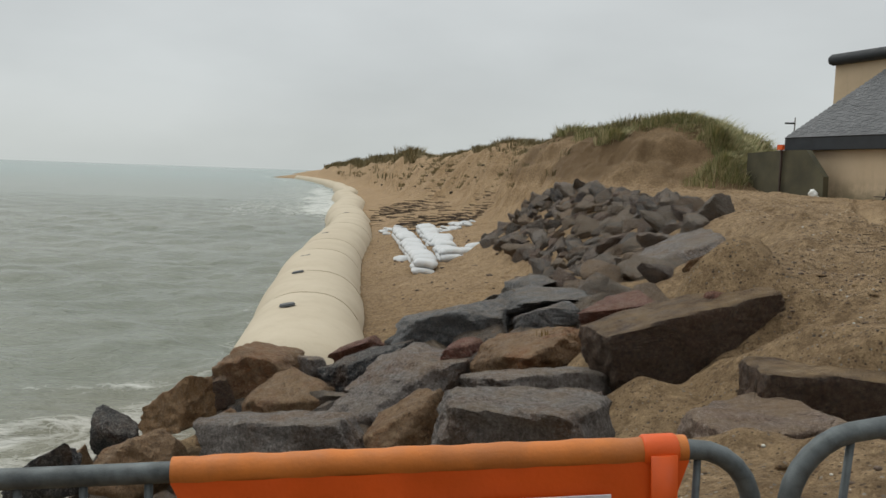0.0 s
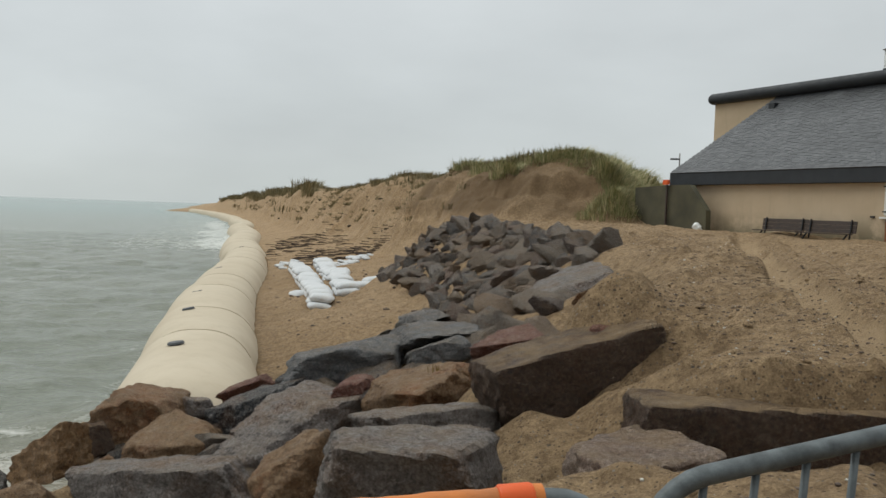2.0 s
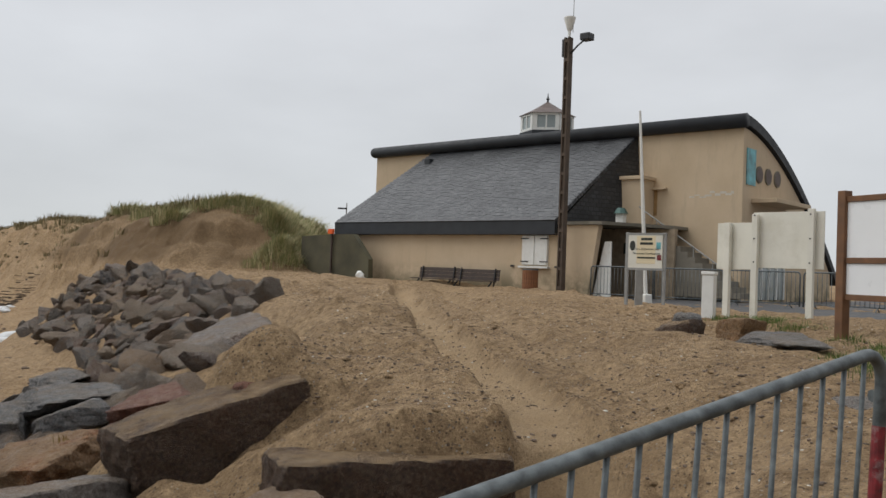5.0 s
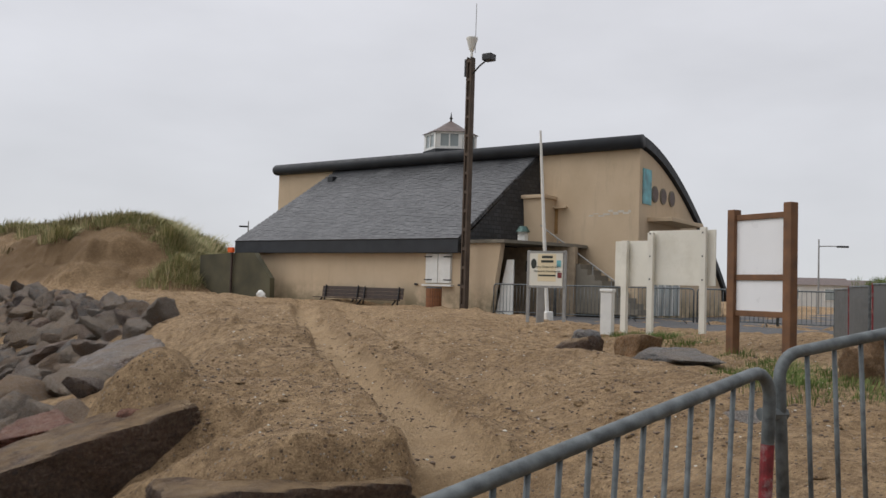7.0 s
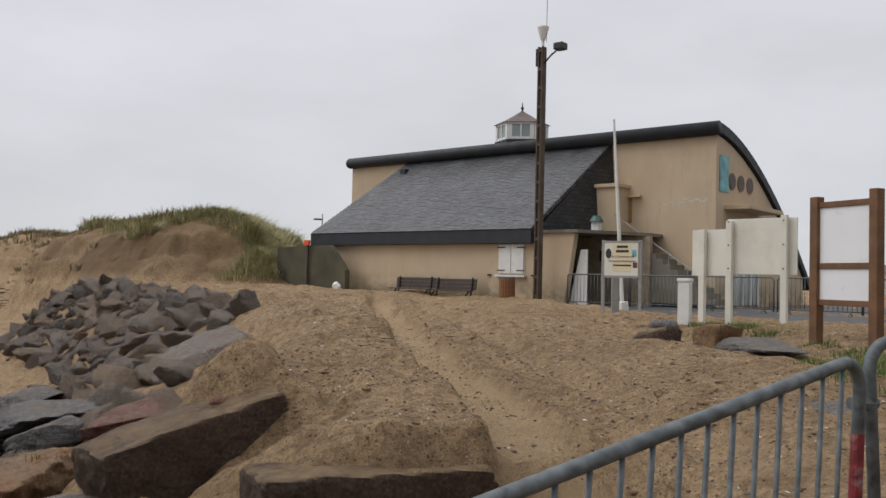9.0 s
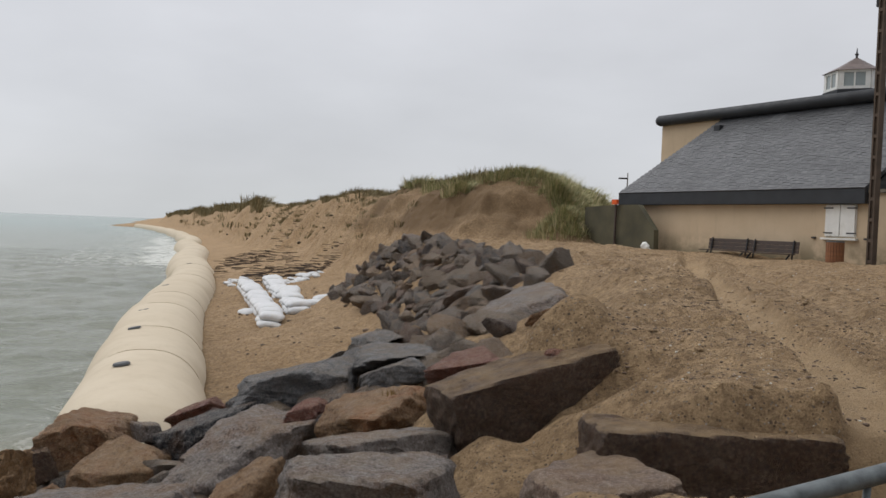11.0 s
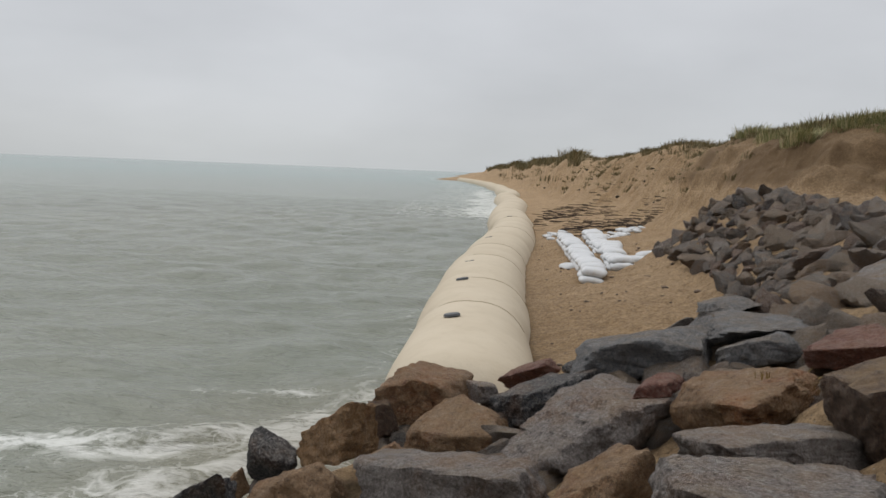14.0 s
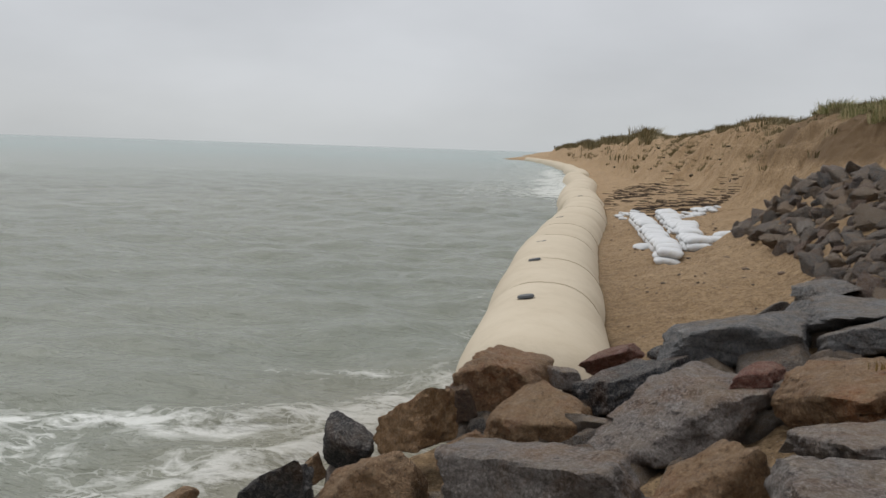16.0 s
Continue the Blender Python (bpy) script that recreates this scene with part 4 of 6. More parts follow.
def lay_slates():
    """Courses of slates over the slope: those by the porch end are single pieces, the rest one mesh."""
    a, b, c, d = (Vector(p) for p in ((-27.9, -0.3, 3.60), (-16.5, -0.3, 3.60), (-15.62, 3.62, 7.0), (-25.86, 3.62, 6.95)))
    up = ((d - a) + (c - b)).normalized()
    ex = (b - a).normalized()
    nrm = ex.cross(up).normalized()
    rg = random.Random(12)
    courses, wide, tall = 54, 0.17, 0.155
    kinds = []
    for j in range(5):
        bm = boxed(-wide / 2 + 0.0025, wide / 2 - 0.0025, 0, tall, 0, 0.009 + 0.002 * j)
        me = bpy.data.meshes.new("slate")
        bm.to_mesh(me)
        bm.free()
        me.materials.append(SLATE_PIECE)
        kinds.append(me)
    base = Matrix((ex, nrm.cross(ex), nrm)).transposed().to_4x4()
    rest, singles = bmesh.new(), 0
    for r in range(courses):
        lo, hi = a.lerp(d, r / courses), b.lerp(c, r / courses)
        n = int((hi - lo).length / wide)
        for i in range(n):
            p = hi - ex * (wide * (i + 0.5 + 0.5 * (r % 2)) * ((hi - lo).length / (n + 0.5) / wide))
            m = Matrix.Translation(p + nrm * 0.006) @ base @ pose(0, 0, 0, -3.2 + rg.uniform(-0.8, 0.8), rg.uniform(-0.5, 0.5), rg.uniform(-0.8, 0.8))
            if i < 10 and singles < 300:
                o = new("slate", kinds[rg.randrange(5)])
                o.parent, o.matrix_basis = house, m
                singles += 1
            else:
                rest.from_mesh(kinds[rg.randrange(5)])
                rest.verts.ensure_lookup_table()
                bmesh.ops.transform(rest, matrix=m, verts=rest.verts[-8:])
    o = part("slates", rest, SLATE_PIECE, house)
    o["kind"] = "stuff"


lay_slates()
for k, (ps, pw) in enumerate(((-25.55, 3.05),)):
    part("roof_vent", boxed(ps - 0.16, ps + 0.16, pw - 0.2, pw + 0.1, 6.35, 6.6, 0.03), FASCIA, house)
wall_pts = [(3.6, 0.6)] + [(w, arch(w) - 0.42) for w in np.linspace(3.6, 12.6, 16)] + [(12.7, 0.6)]
part("end_wall", prism(wall_pts, S1 - 0.3, S1, lambda p, q, r: (r, p, q)), WALL, house, "tan gable wall under the arched roof")
part("rear_gable", prism(wall_pts, S0, S0 + 0.3, lambda p, q, r: (r, p, q)), WALL, house)
part("main_wall", boxed(S0 + 0.3, S1 - 0.3, 3.6, 3.9, 0.6, 7.0), WALL, house, "tan rendered upper wall")
arc = [(w, arch(w)) for w in np.linspace(3.45, 13.2, 22)]
roof_out = arc + [(w, z - 0.34) for w, z in arc[::-1]]
part("arched_roof", prism(roof_out, S0 - 0.15, S1 + 0.12, lambda p, q, r: (r, p, q)), FASCIA, house, "dark curved roof", sharp=30)
roll_pts = [(S0 - 0.22, 3.5, 7.17), (S0 - 0.16, 3.5, 7.17), (S0 - 0.04, 3.5, 7.17), (S1 + 0.14, 3.5, 7.17)]
part("roof_edge", tube(roll_pts, [0.10, 0.20, 0.25, 0.25], 16), FASCIA, house, "dark rounded roof edge", smooth=True)

# shuttered window
sh = part("window", boxed(-18.02, -16.92, -0.03, 0.05, 2.04, 3.09), WHITE, house)
for a, b in ((-18.01, -17.49), (-17.46, -16.94)):
    leaf = part("shutter", boxed(a, b, -0.085, -0.035, 2.06, 3.07, 0.008), WHITE, sh, "closed white shutter")
for hz_ in (2.16, 2.97):
    for a, b in ((-18.06, -17.72), (-17.22, -16.88)):
        part("hinge", boxed(a, b, -0.10, -0.088, hz_ - 0.02, hz_ + 0.02), BLACK, sh, "black iron strap hinge")
part("window_sill", boxed(-18.12, -16.84, -0.16, 0.0, 1.93, 2.0, 0.01), WHITE, sh)
for a in (-18.45, -16.55):
    part("shutter_stop", boxed(a - 0.07, a + 0.07, -0.06, -0.002, 1.96, 2.02), BLACK, house)

# porch at the end of the lean-to
part("porch_wall", prism([(-16.44, 0.6), (-16.44, 3.44), (-14.92, 3.44), (-15.36, 0.6)], -0.02, 0.24, lambda p, q, r: (p, r, q)), WALL, house, "tan raked porch wall")
part("porch_roof", prism([(-16.6, -0.12), (-14.75, -0.12), (-13.5, 2.6), (-13.5, 3.58), (-16.0, 3.58)], 3.45, 3.56, lambda p, q, r: (p, q, r)), CONCRETE, house, "thin concrete porch slab")
part("porch_back", boxed(-16.3, -13.4, 2.4, 2.6, 0.6, 3.44), ROOM_DARK, house)
part("porch_door", prism([(-15.32, 0.9), (-14.6, 0.9), (-14.62, 2.9), (-14.86, 2.9)], 0.30, 0.36, lambda p, q, r: (p, r, q)), WHITE, house, "white slanting door leaf")
# no openings are cut: dark plates paint the shade inside three holes
for k in range(3):
    part("wall_hole", boxed(-15.35 + 0.45 * k, -15.12 + 0.45 * k, 2.37, 2.41, 2.55, 2.95, 0.03), INK, house)
part("stair_tower", boxed(-15.8, -14.88, 2.75, 3.6, 3.56, 5.25), WALL, house, "tan block above the porch")
part("tower_cap", boxed(-15.9, -14.8, 2.65, 3.62, 5.25, 5.38, 0.02), WALL, house)
part("stair_landing", boxed(-14.88, -13.75, 2.7, 3.6, 2.7, 2.9), WALL, house)
for k in range(9):
    part("stair_step", boxed(-13.5 + 0.27 * k, -13.23 + 0.27 * k, 2.5, 3.59, 1.15, 2.86 - 0.19 * k), CONCRETE, house, "dark concrete step")
part("stair_rail", tube([(-14.9, 2.6, 4.25), (-14.56, 2.6, 4.0), (-11.86, 2.6, 2.2)], 0.025, 8), POST_STEEL, house, "thin sloping handrail")
for k in range(4):
    rs, rz = -14.2 + 0.7 * k, 3.76 - 0.467 * k
    part("rail_post", tube([(rs, 2.6, rz - 0.95), (rs, 2.6, rz)], 0.018, 6), POST_STEEL, house)
lampbox = part("wall_lamp", boxed(-15.14, -14.85, 1.4, 1.65, 3.56, 3.95, 0.02), WHITE, house, "white lamp housing")
bm = bmesh.new()
bmesh.ops.create_cone(bm, cap_ends=True, segments=16, radius1=0.26, radius2=0.14, depth=0.2)
bmesh.ops.translate(bm, vec=(-15.0, 1.52, 4.02), verts=bm.verts)
part("shade", bm, COPPER, lampbox, "green metal shade")

# patched crack and a drain stub on the upper wall
PATCH = plain("pale_filler", (0.56, 0.52, 0.45), 0.9, vary=0.12, scale=9)
rg = random.Random(3)
for k in range(9):
    ps, pz = -13.5 + 0.19 * k, 4.66 + rg.uniform(-0.09, 0.07) + 0.012 * k
    part("filler_patch", boxed(ps, ps + rg.uniform(0.10, 0.26), 3.594, 3.602, pz, pz + rg.uniform(0.03, 0.10)), PATCH, house, "pale filler over a crack")
part("drain_stub", boxed(-14.95, -14.35, 3.42, 3.6, 4.93, 5.0, 0.01), WALL, house)
part("rust_streak", boxed(-14.92, -14.74, 3.595, 3.602, 4.0, 4.92), plain("rust_stain", (0.33, 0.20, 0.085), 0.9, vary=0.3, scale=5), house, "rusty streak below a drain")

# gable details
part("poster", boxed(S1 + 0.003, S1 + 0.03, 3.86, 4.62, 5.05, 6.3), POSTER, house, "faded teal and blue poster")
for w in (4.95, 5.75, 6.6):
    bm = bmesh.new()
    bmesh.ops.create_cone(bm, cap_ends=True, segments=24, radius1=0.30, radius2=0.30, depth=0.08)
    bmesh.ops.transform(bm, matrix=Matrix.Translation((S1 + 0.0, w, 5.48)) @ Euler((0, radians(90), 0)).to_matrix().to_4x4(), verts=bm.verts)
    port = part("round_window", bm, CONCRETE, house, "round porthole window")
    bm = bmesh.new()
    bmesh.ops.create_cone(bm, cap_ends=True, segments=24, radius1=0.25, radius2=0.25, depth=0.1)
    bmesh.ops.transform(bm, matrix=Matrix.Translation((S1 + 0.0, w, 5.48)) @ Euler((0, radians(90), 0)).to_matrix().to_4x4(), verts=bm.verts)
    part("pane", bm, TILE_RUST, port)
part("door_canopy", boxed(S1, S1 + 0.9, 4.35, 7.6, 4.45, 4.6, 0.02), WALL, house, "flat canopy over the gable entrance")
part("entrance", boxed(S1 - 0.02, S1 + 0.02, 4.6, 7.4, 1.1, 3.4), GLASS, house, "glazed entrance")
for k in range(5):
    part("entrance_post", boxed(S1 + 0.02, S1 + 0.08, 4.55 + 0.7 * k, 4.63 + 0.7 * k, 1.1, 3.4), WHITE, house)

# cupola
CS, CW = -20.92, 5.3


def ring(r, k):
    a = radians(-57) + (k + 0.5) * math.tau / 6
    return CS + r * math.cos(a), CW + r * math.sin(a)


def hex_drum(r, z0, z1):
    return prism([ring(r, k) for k in range(6)], z0, z1, lambda p, q, h: (p, q, h))


cup = part("cupola", hex_drum(1.16, 6.3, 7.70), FASCIA, house, "six-sided white roof lantern")
for k in range(6):
    x0, y0 = ring(1.08, k)
    x1, y1 = ring(1.08, k + 1)
    ang = math.degrees(math.atan2(y1 - y0, x1 - x0))
    wid = math.hypot(x1 - x0, y1 - y0)
    m = Matrix.Translation(((x0 + x1) / 2, (y0 + y1) / 2, 7.69)) @ pose(0, 0, 0, 0, 0, ang)
    bm = bmesh.new()
    h = wid / 2
    box(bm, -h, h, -0.05, 0.05, 0.0, 0.12, m)
    box(bm, -h, h, -0.05, 0.05, 0.64, 0.76, m)
    box(bm, -h, -h + 0.17, -0.05, 0.05, 0.1, 0.66, m)
    box(bm, h - 0.17, h, -0.05, 0.05, 0.1, 0.66, m)
    box(bm, -0.03, 0.03, -0.045, 0.045, 0.1, 0.66, m)
    fr = part("lantern_frame", bm, WHITE, cup, "white window frame")
    part("pane", boxed(-h + 0.08, h - 0.08, -0.012, 0.012, 0.11, 0.65, 0, m), GLASS, fr)
bm = bmesh.new()
rim = [bm.verts.new((*ring(1.22, k), 8.42)) for k in range(6)]
rim2 = [bm.verts.new((*ring(0.62, k), 8.70)) for k in range(6)]
tip = bm.verts.new((CS, CW, 9.07))
for k in range(6):
    bm.faces.new((rim[k], rim[(k + 1) % 6], rim2[(k + 1) % 6], rim2[k]))
    bm.faces.new((rim2[k], rim2[(k + 1) % 6], tip))
bm.faces.new(rim[::-1])
part("lantern_roof", bm, TILE_RUST, cup, "brownish slate lantern roof")
part("finial", tube([(CS, CW, 9.0), (CS, CW, 9.12), (CS, CW, 9.17), (CS, CW, 9.24), (CS, CW, 9.42)], [0.05, 0.04, 0.08, 0.03, 0.01], 8), BLACK, cup)

# low concrete wing wall between dune and building
ww = thing("retaining_wall", house.matrix_basis.copy(), "weathered dark concrete retaining wall with a sloping end", "wall")
part("wall_slab", prism([(-29.2, 0.4), (-29.2, 2.98), (-27.2, 3.07), (-25.9, 3.07), (-24.95, 2.07), (-24.9, 0.4)], -1.0, -0.75, lambda p, q, r: (p, r, q)), WING, ww)
part("gate_post", boxed(-27.16, -27.09, -1.12, -1.05, 0.8, 3.08), DARK_WOOD, ww, "rusty post against the wall")
part("marker", boxed(-27.26, -26.96, -1.2, -1.1, 3.08, 3.28), ORANGE, ww, "small orange marker")

HM = house.matrix_basis


def at_house(s, w, z, turn=0):
    return HM @ Matrix.Translation((s, w, z)) @ pose(0, 0, 0, 0, 0, turn)


# ---- pole, benches, bin in front of the wall ----
pole = thing("utility_pole", at_house(-16.0, -0.55, 1.0), "tall dark concrete pole with a siren and a floodlight", "pole")
bm = bmesh.new()
for sx in (-0.10, 0.05):
    box(bm, sx, sx + 0.05, -0.12, 0.12, 0, 8.75)
box(bm, -0.05, 0.05, -0.06, 0.06, 0, 8.7)
part("shaft", bm, POLE_BROWN, pole)
rung = part("rung", boxed(-0.05, 0.05, -0.115, 0.115, -0.05, 0.05), POLE_BROWN, pole)
rung.matrix_basis = pose(0, 0, 0.3)
for k in range(1, 14):
    share("rung", rung, pole, pose(0, 0, 0.3 + 0.64 * k))
part("clamp_box", boxed(-0.2, -0.12, -0.1, 0.1, 8.1, 8.7, 0.01), BLACK, pole)
siren = part("siren", tube([(0.02, 0, 8.75), (0.02, 0, 8.95), (0.02, 0, 9.05), (0.02, 0, 9.4), (0.02, 0, 9.44)], [0.05, 0.05, 0.1, 0.20, 0.20], 14), WHITE, pole, "white funnel-shaped siren")
part("aerial", tube([(0.16, 0, 8.9), (0.17, 0, 10.6)], 0.012, 5), POST_STEEL, pole)
flood = part("floodlight_arm", tube([(0.1, 0, 8.2), (0.35, 0, 8.42), (0.62, 0, 8.58)], 0.03, 8), BLACK, pole)
part("floodlight", boxed(0.55, 0.9, -0.18, 0.18, 8.55, 8.78, 0.03), BLACK, flood, "black floodlight")


def make_bench(m):
    b = thing("bench", m, "dark brown slatted bench against the tan wall", "bench", "benches by the wall")
    for k in range(3):
        part("seat_slat", boxed(-0.98, 0.98, -0.42 + 0.14 * k, -0.31 + 0.14 * k, 0.42, 0.455, 0.008), DARK_WOOD, b)
    for k in range(3):
        part("back_slat", boxed(-0.98, 0.98, -0.012, 0.022, 0.47 + 0.135 * k, 0.598 + 0.135 * k, 0.006, Matrix.Translation((0, 0.03, 0)) @ pose(0, 0, 0, -8, 0, 0)), DARK_WOOD, b)
    for sx in (-0.8, 0.8):
        bm = tube([(sx, -0.4, 0.0), (sx, -0.34, 0.2), (sx, -0.1, 0.41)], 0.03, 8)
        sweep(bm, [(sx, 0.08, 0.0), (sx, 0.02, 0.3), (sx, 0.12, 0.9)], 0.03, 8)
        part("leg", bm, BLACK, b, "black iron leg")
    return b


b1 = make_bench(at_house(-21.5, -0.7, 0.98))
copy_thing(b1, at_house(-19.55, -0.72, 0.96))

binn = thing("litter_bin", at_house(-16.9, -1.05, 0.95), "reddish-brown wooden litter bin", "bin")
bm = bmesh.new()
bmesh.ops.create_cone(bm, cap_ends=True, segments=20, radius1=0.23, radius2=0.23, depth=0.86)
bmesh.ops.translate(bm, vec=(0, 0, 0.45), verts=bm.verts)
part("liner", bm, BLACK, binn)
st = part("stave", boxed(-0.035, 0.035, -0.27, -0.235, 0.03, 0.90, 0.006), BIN_WOOD, binn)
for k in range(1, 20):
    share("stave", st, binn, pose(0, 0, 0, 0, 0, 18 * k))
part("rim", tube([(0, 0, 0.9), (0, 0, 0.95)], 0.27, 20), ZINC, binn, "metal rim")

# flagpole
fp = thing("flagpole", pose(16.21, 17.84, 1.05, 0, -4.5, 0), "thin white flagpole in front of the building", "flagpole")
part("mast", tube([(0, 0, 0), (0, 0, 2.4), (0, 0, 5.2)], [0.055, 0.05, 0.03], 10), WHITE, fp)
part("foot", boxed(-0.12, 0.12, -0.12, 0.12, 0, 0.25, 0.02), WHITE, fp)

# ---- sign on two posts ----
sg = thing("notice_sign", Matrix.Translation((13.55, 14.82, 0.85)) @ pose(0, 0, 0, 0, 0, -62), "white notice board with printed lines on two grey posts", "sign")
for sx in (-0.44, 0.44):
    part("post", boxed(sx - 0.035, sx + 0.035, -0.03, 0.03, -0.2, 1.92, 0.008), POST_STEEL, sg)
part("board", boxed(-0.40, 0.40, -0.045, -0.015, 1.12, 1.86), BOARD_WHITE, sg, "white printed board")
for fz in (1.07, 1.86):
    part("frame_rail", boxed(-0.44, 0.44, -0.05, 0.0, fz, fz + 0.05), POST_STEEL, sg)
part("print_field", boxed(-0.20, 0.24, -0.049, -0.046, 1.22, 1.84), CREAM, sg)


def lettering(text, size, x, z, parent, material, y=-0.053):
    cu = bpy.data.curves.new("lettering", "FONT")
    cu.body, cu.size, cu.align_x, cu.extrude = text, size, "CENTER", 0.001
    ob = bpy.data.objects.new("lettering", cu)
    scene.collection.objects.link(ob)
    bpy.context.view_layer.update()
    me = bpy.data.meshes.new_from_object(ob.evaluated_get(bpy.context.evaluated_depsgraph_get()))
    bpy.data.objects.remove(ob)
    me.materials.clear()
    me.materials.append(material)
    o = new("lettering", me)
    o.parent = parent
    o.matrix_basis = pose(x, y, z, 90, 0, 0)
    return o


part("text_bar", boxed(-0.10, 0.16, -0.053, -0.050, 1.745, 1.80), INK, sg)
part("text_bar", boxed(-0.12, 0.18, -0.053, -0.050, 1.645, 1.70), INK, sg)
lettering("Mis à Disposition des", 0.066, 0.03, 1.53, sg, INK)
lettering("Personnes Handicapées", 0.066, 0.03, 1.43, sg, INK)
part("text_bar", boxed(-0.18, 0.24, -0.053, -0.050, 1.335, 1.37), INK, sg)
bm = bmesh.new()
bmesh.ops.create_cone(bm, cap_ends=True, segments=24, radius1=0.09, radius2=0.09, depth=0.004)
bmesh.ops.transform(bm, matrix=Matrix.Translation((-0.30, -0.049, 1.62)) @ Euler((radians(90), 0, 0)).to_matrix().to_4x4() @ Matrix.Diagonal((0.75, 1.25, 1, 1)), verts=bm.verts)
part("emblem", bm, INK, sg, "round dark emblem")
part("picture_patch", boxed(0.26, 0.36, -0.050, -0.046, 1.55, 1.70), POSTER, sg)
part("picture_patch", boxed(0.28, 0.38, -0.050, -0.046, 1.30, 1.42), RED_PAINT, sg)

mb = thing("meter_post", pose(14.3, 15.9, 0.85, 0, 0, -35), "grey steel post behind the notice board", "post")
part("column", boxed(-0.09, 0.09, -0.07, 0.07, 0, 1.25, 0.01), POST_STEEL, mb)

# ---- blank white boards on posts ----
wb = thing("white_board", Matrix.Translation((13.03, 9.73, 0.95)) @ pose(0, 0, 0, 0, 0, 106), "large blank white board seen from behind, on white posts", "board")
for sx, h in ((0.16, 2.10), (1.17, 2.02)):
    part("post", boxed(sx - 0.055, sx + 0.055, 0.03, 0.12, -0.1, h, 0.008), BOARD_WHITE, wb)
part("panel", boxed(-0.03, 1.25, -0.03, 0.0, 1.06, 2.06, 0.005), BOARD_WHITE, wb, "blank white panel")
for sx in (0.16, 1.17):
    for k in range(3):
        part("bolt", boxed(sx - 0.012, sx + 0.012, 0.12, 0.128, 1.15 + 0.42 * k, 1.175 + 0.42 * k), BLACK, wb)
wb2 = thing("white_board", Matrix.Translation((12.92, 11.08, 1.0)) @ pose(0, 0, 0, 0, 0, 100), "smaller blank white board on a white post", "board")
part("post", boxed(0.48, 0.60, 0.03, 0.12, -0.1, 1.85, 0.008), BOARD_WHITE, wb2)
part("panel", boxed(0.0, 0.82, -0.03, 0.0, 0.98, 1.85, 0.005), BOARD_WHITE, wb2, "blank white panel")

# ---- wooden display frame ----
df = thing("display_frame", Matrix.Translation((10.84, 7.62, 1.0)) @ pose(0, 0, 0, 0, 0, -95), "brown timber display frame with two blank white panels", "display board")
part("post", boxed(-0.065, 0.065, -0.07, 0.07, -0.05, 2.06, 0.012), POST_WOOD, df)
part("post", boxed(0.90, 1.03, -0.07, 0.07, -0.05, 2.10, 0.012), POST_WOOD, df)
for z0, z1 in ((1.90, 1.98), (1.06, 1.14), (0.56, 0.64)):
    part("rail", boxed(0.065, 0.90, -0.035, 0.035, z0, z1, 0.008), POST_WOOD, df)
part("panel", boxed(0.066, 0.899, -0.012, 0.012, 1.141, 1.899), PANEL_WHITE, df, "blank white panel")
part("panel", boxed(0.066, 0.899, -0.012, 0.012, 0.641, 1.059), PANEL_WHITE, df, "blank white panel")

bl = thing("bollard", pose(11.76, 11.04, 0.92, 0, 0, 30), "white square plastic bollard by the boulders", "bollard")
part("shaft", boxed(-0.105, 0.105, -0.105, 0.105, 0, 0.93, 0.015), WHITE, bl)
part("cap", boxed(-0.12, 0.12, -0.12, 0.12, 0.93, 0.99, 0.015), WHITE, bl)
for sx in (-0.06, 0.06):
    part("groove", boxed(sx - 0.008, sx + 0.008, -0.109, -0.104, 0.05, 0.88), BOARD_WHITE, bl)

make_rock("boulder", (9.40, 9.25, 0.88), (0.40, 0.34, 0.27), 20, 51, ROCK_UMBER, "rounded brown boulder beside the white bollard", round_=9.0)
make_rock("boulder", (10.7, 10.45, 0.98), (0.30, 0.28, 0.24), 50, 52, ROCK_PLAIN, "rounded grey boulder behind a brown one", round_=8.0)
make_rock("boulder", (10.5, 9.05, 0.95), (0.36, 0.30, 0.22), -10, 53, ROCK_BROWN, "brown boulder beneath the white boards", round_=18.0)
make_rock("flat_stone", (9.75, 7.75, 0.98), (1.0, 0.42, 0.10), 50, 54, ROCK_PLAIN, "grey stone slab lying in the grass", level=4)
make_rock("flat_stone", (6.9, 4.1, 0.72), (0.8, 0.5, 0.16), 25, 55, ROCK_PLAIN, "sloping grey stone slab behind the barrier", level=3)
make_rock("boulder", (9.3, 4.3, 1.08), (0.75, 0.55, 0.32), 10, 56, ROCK_BROWN, "brown boulder in grass by the barrier")


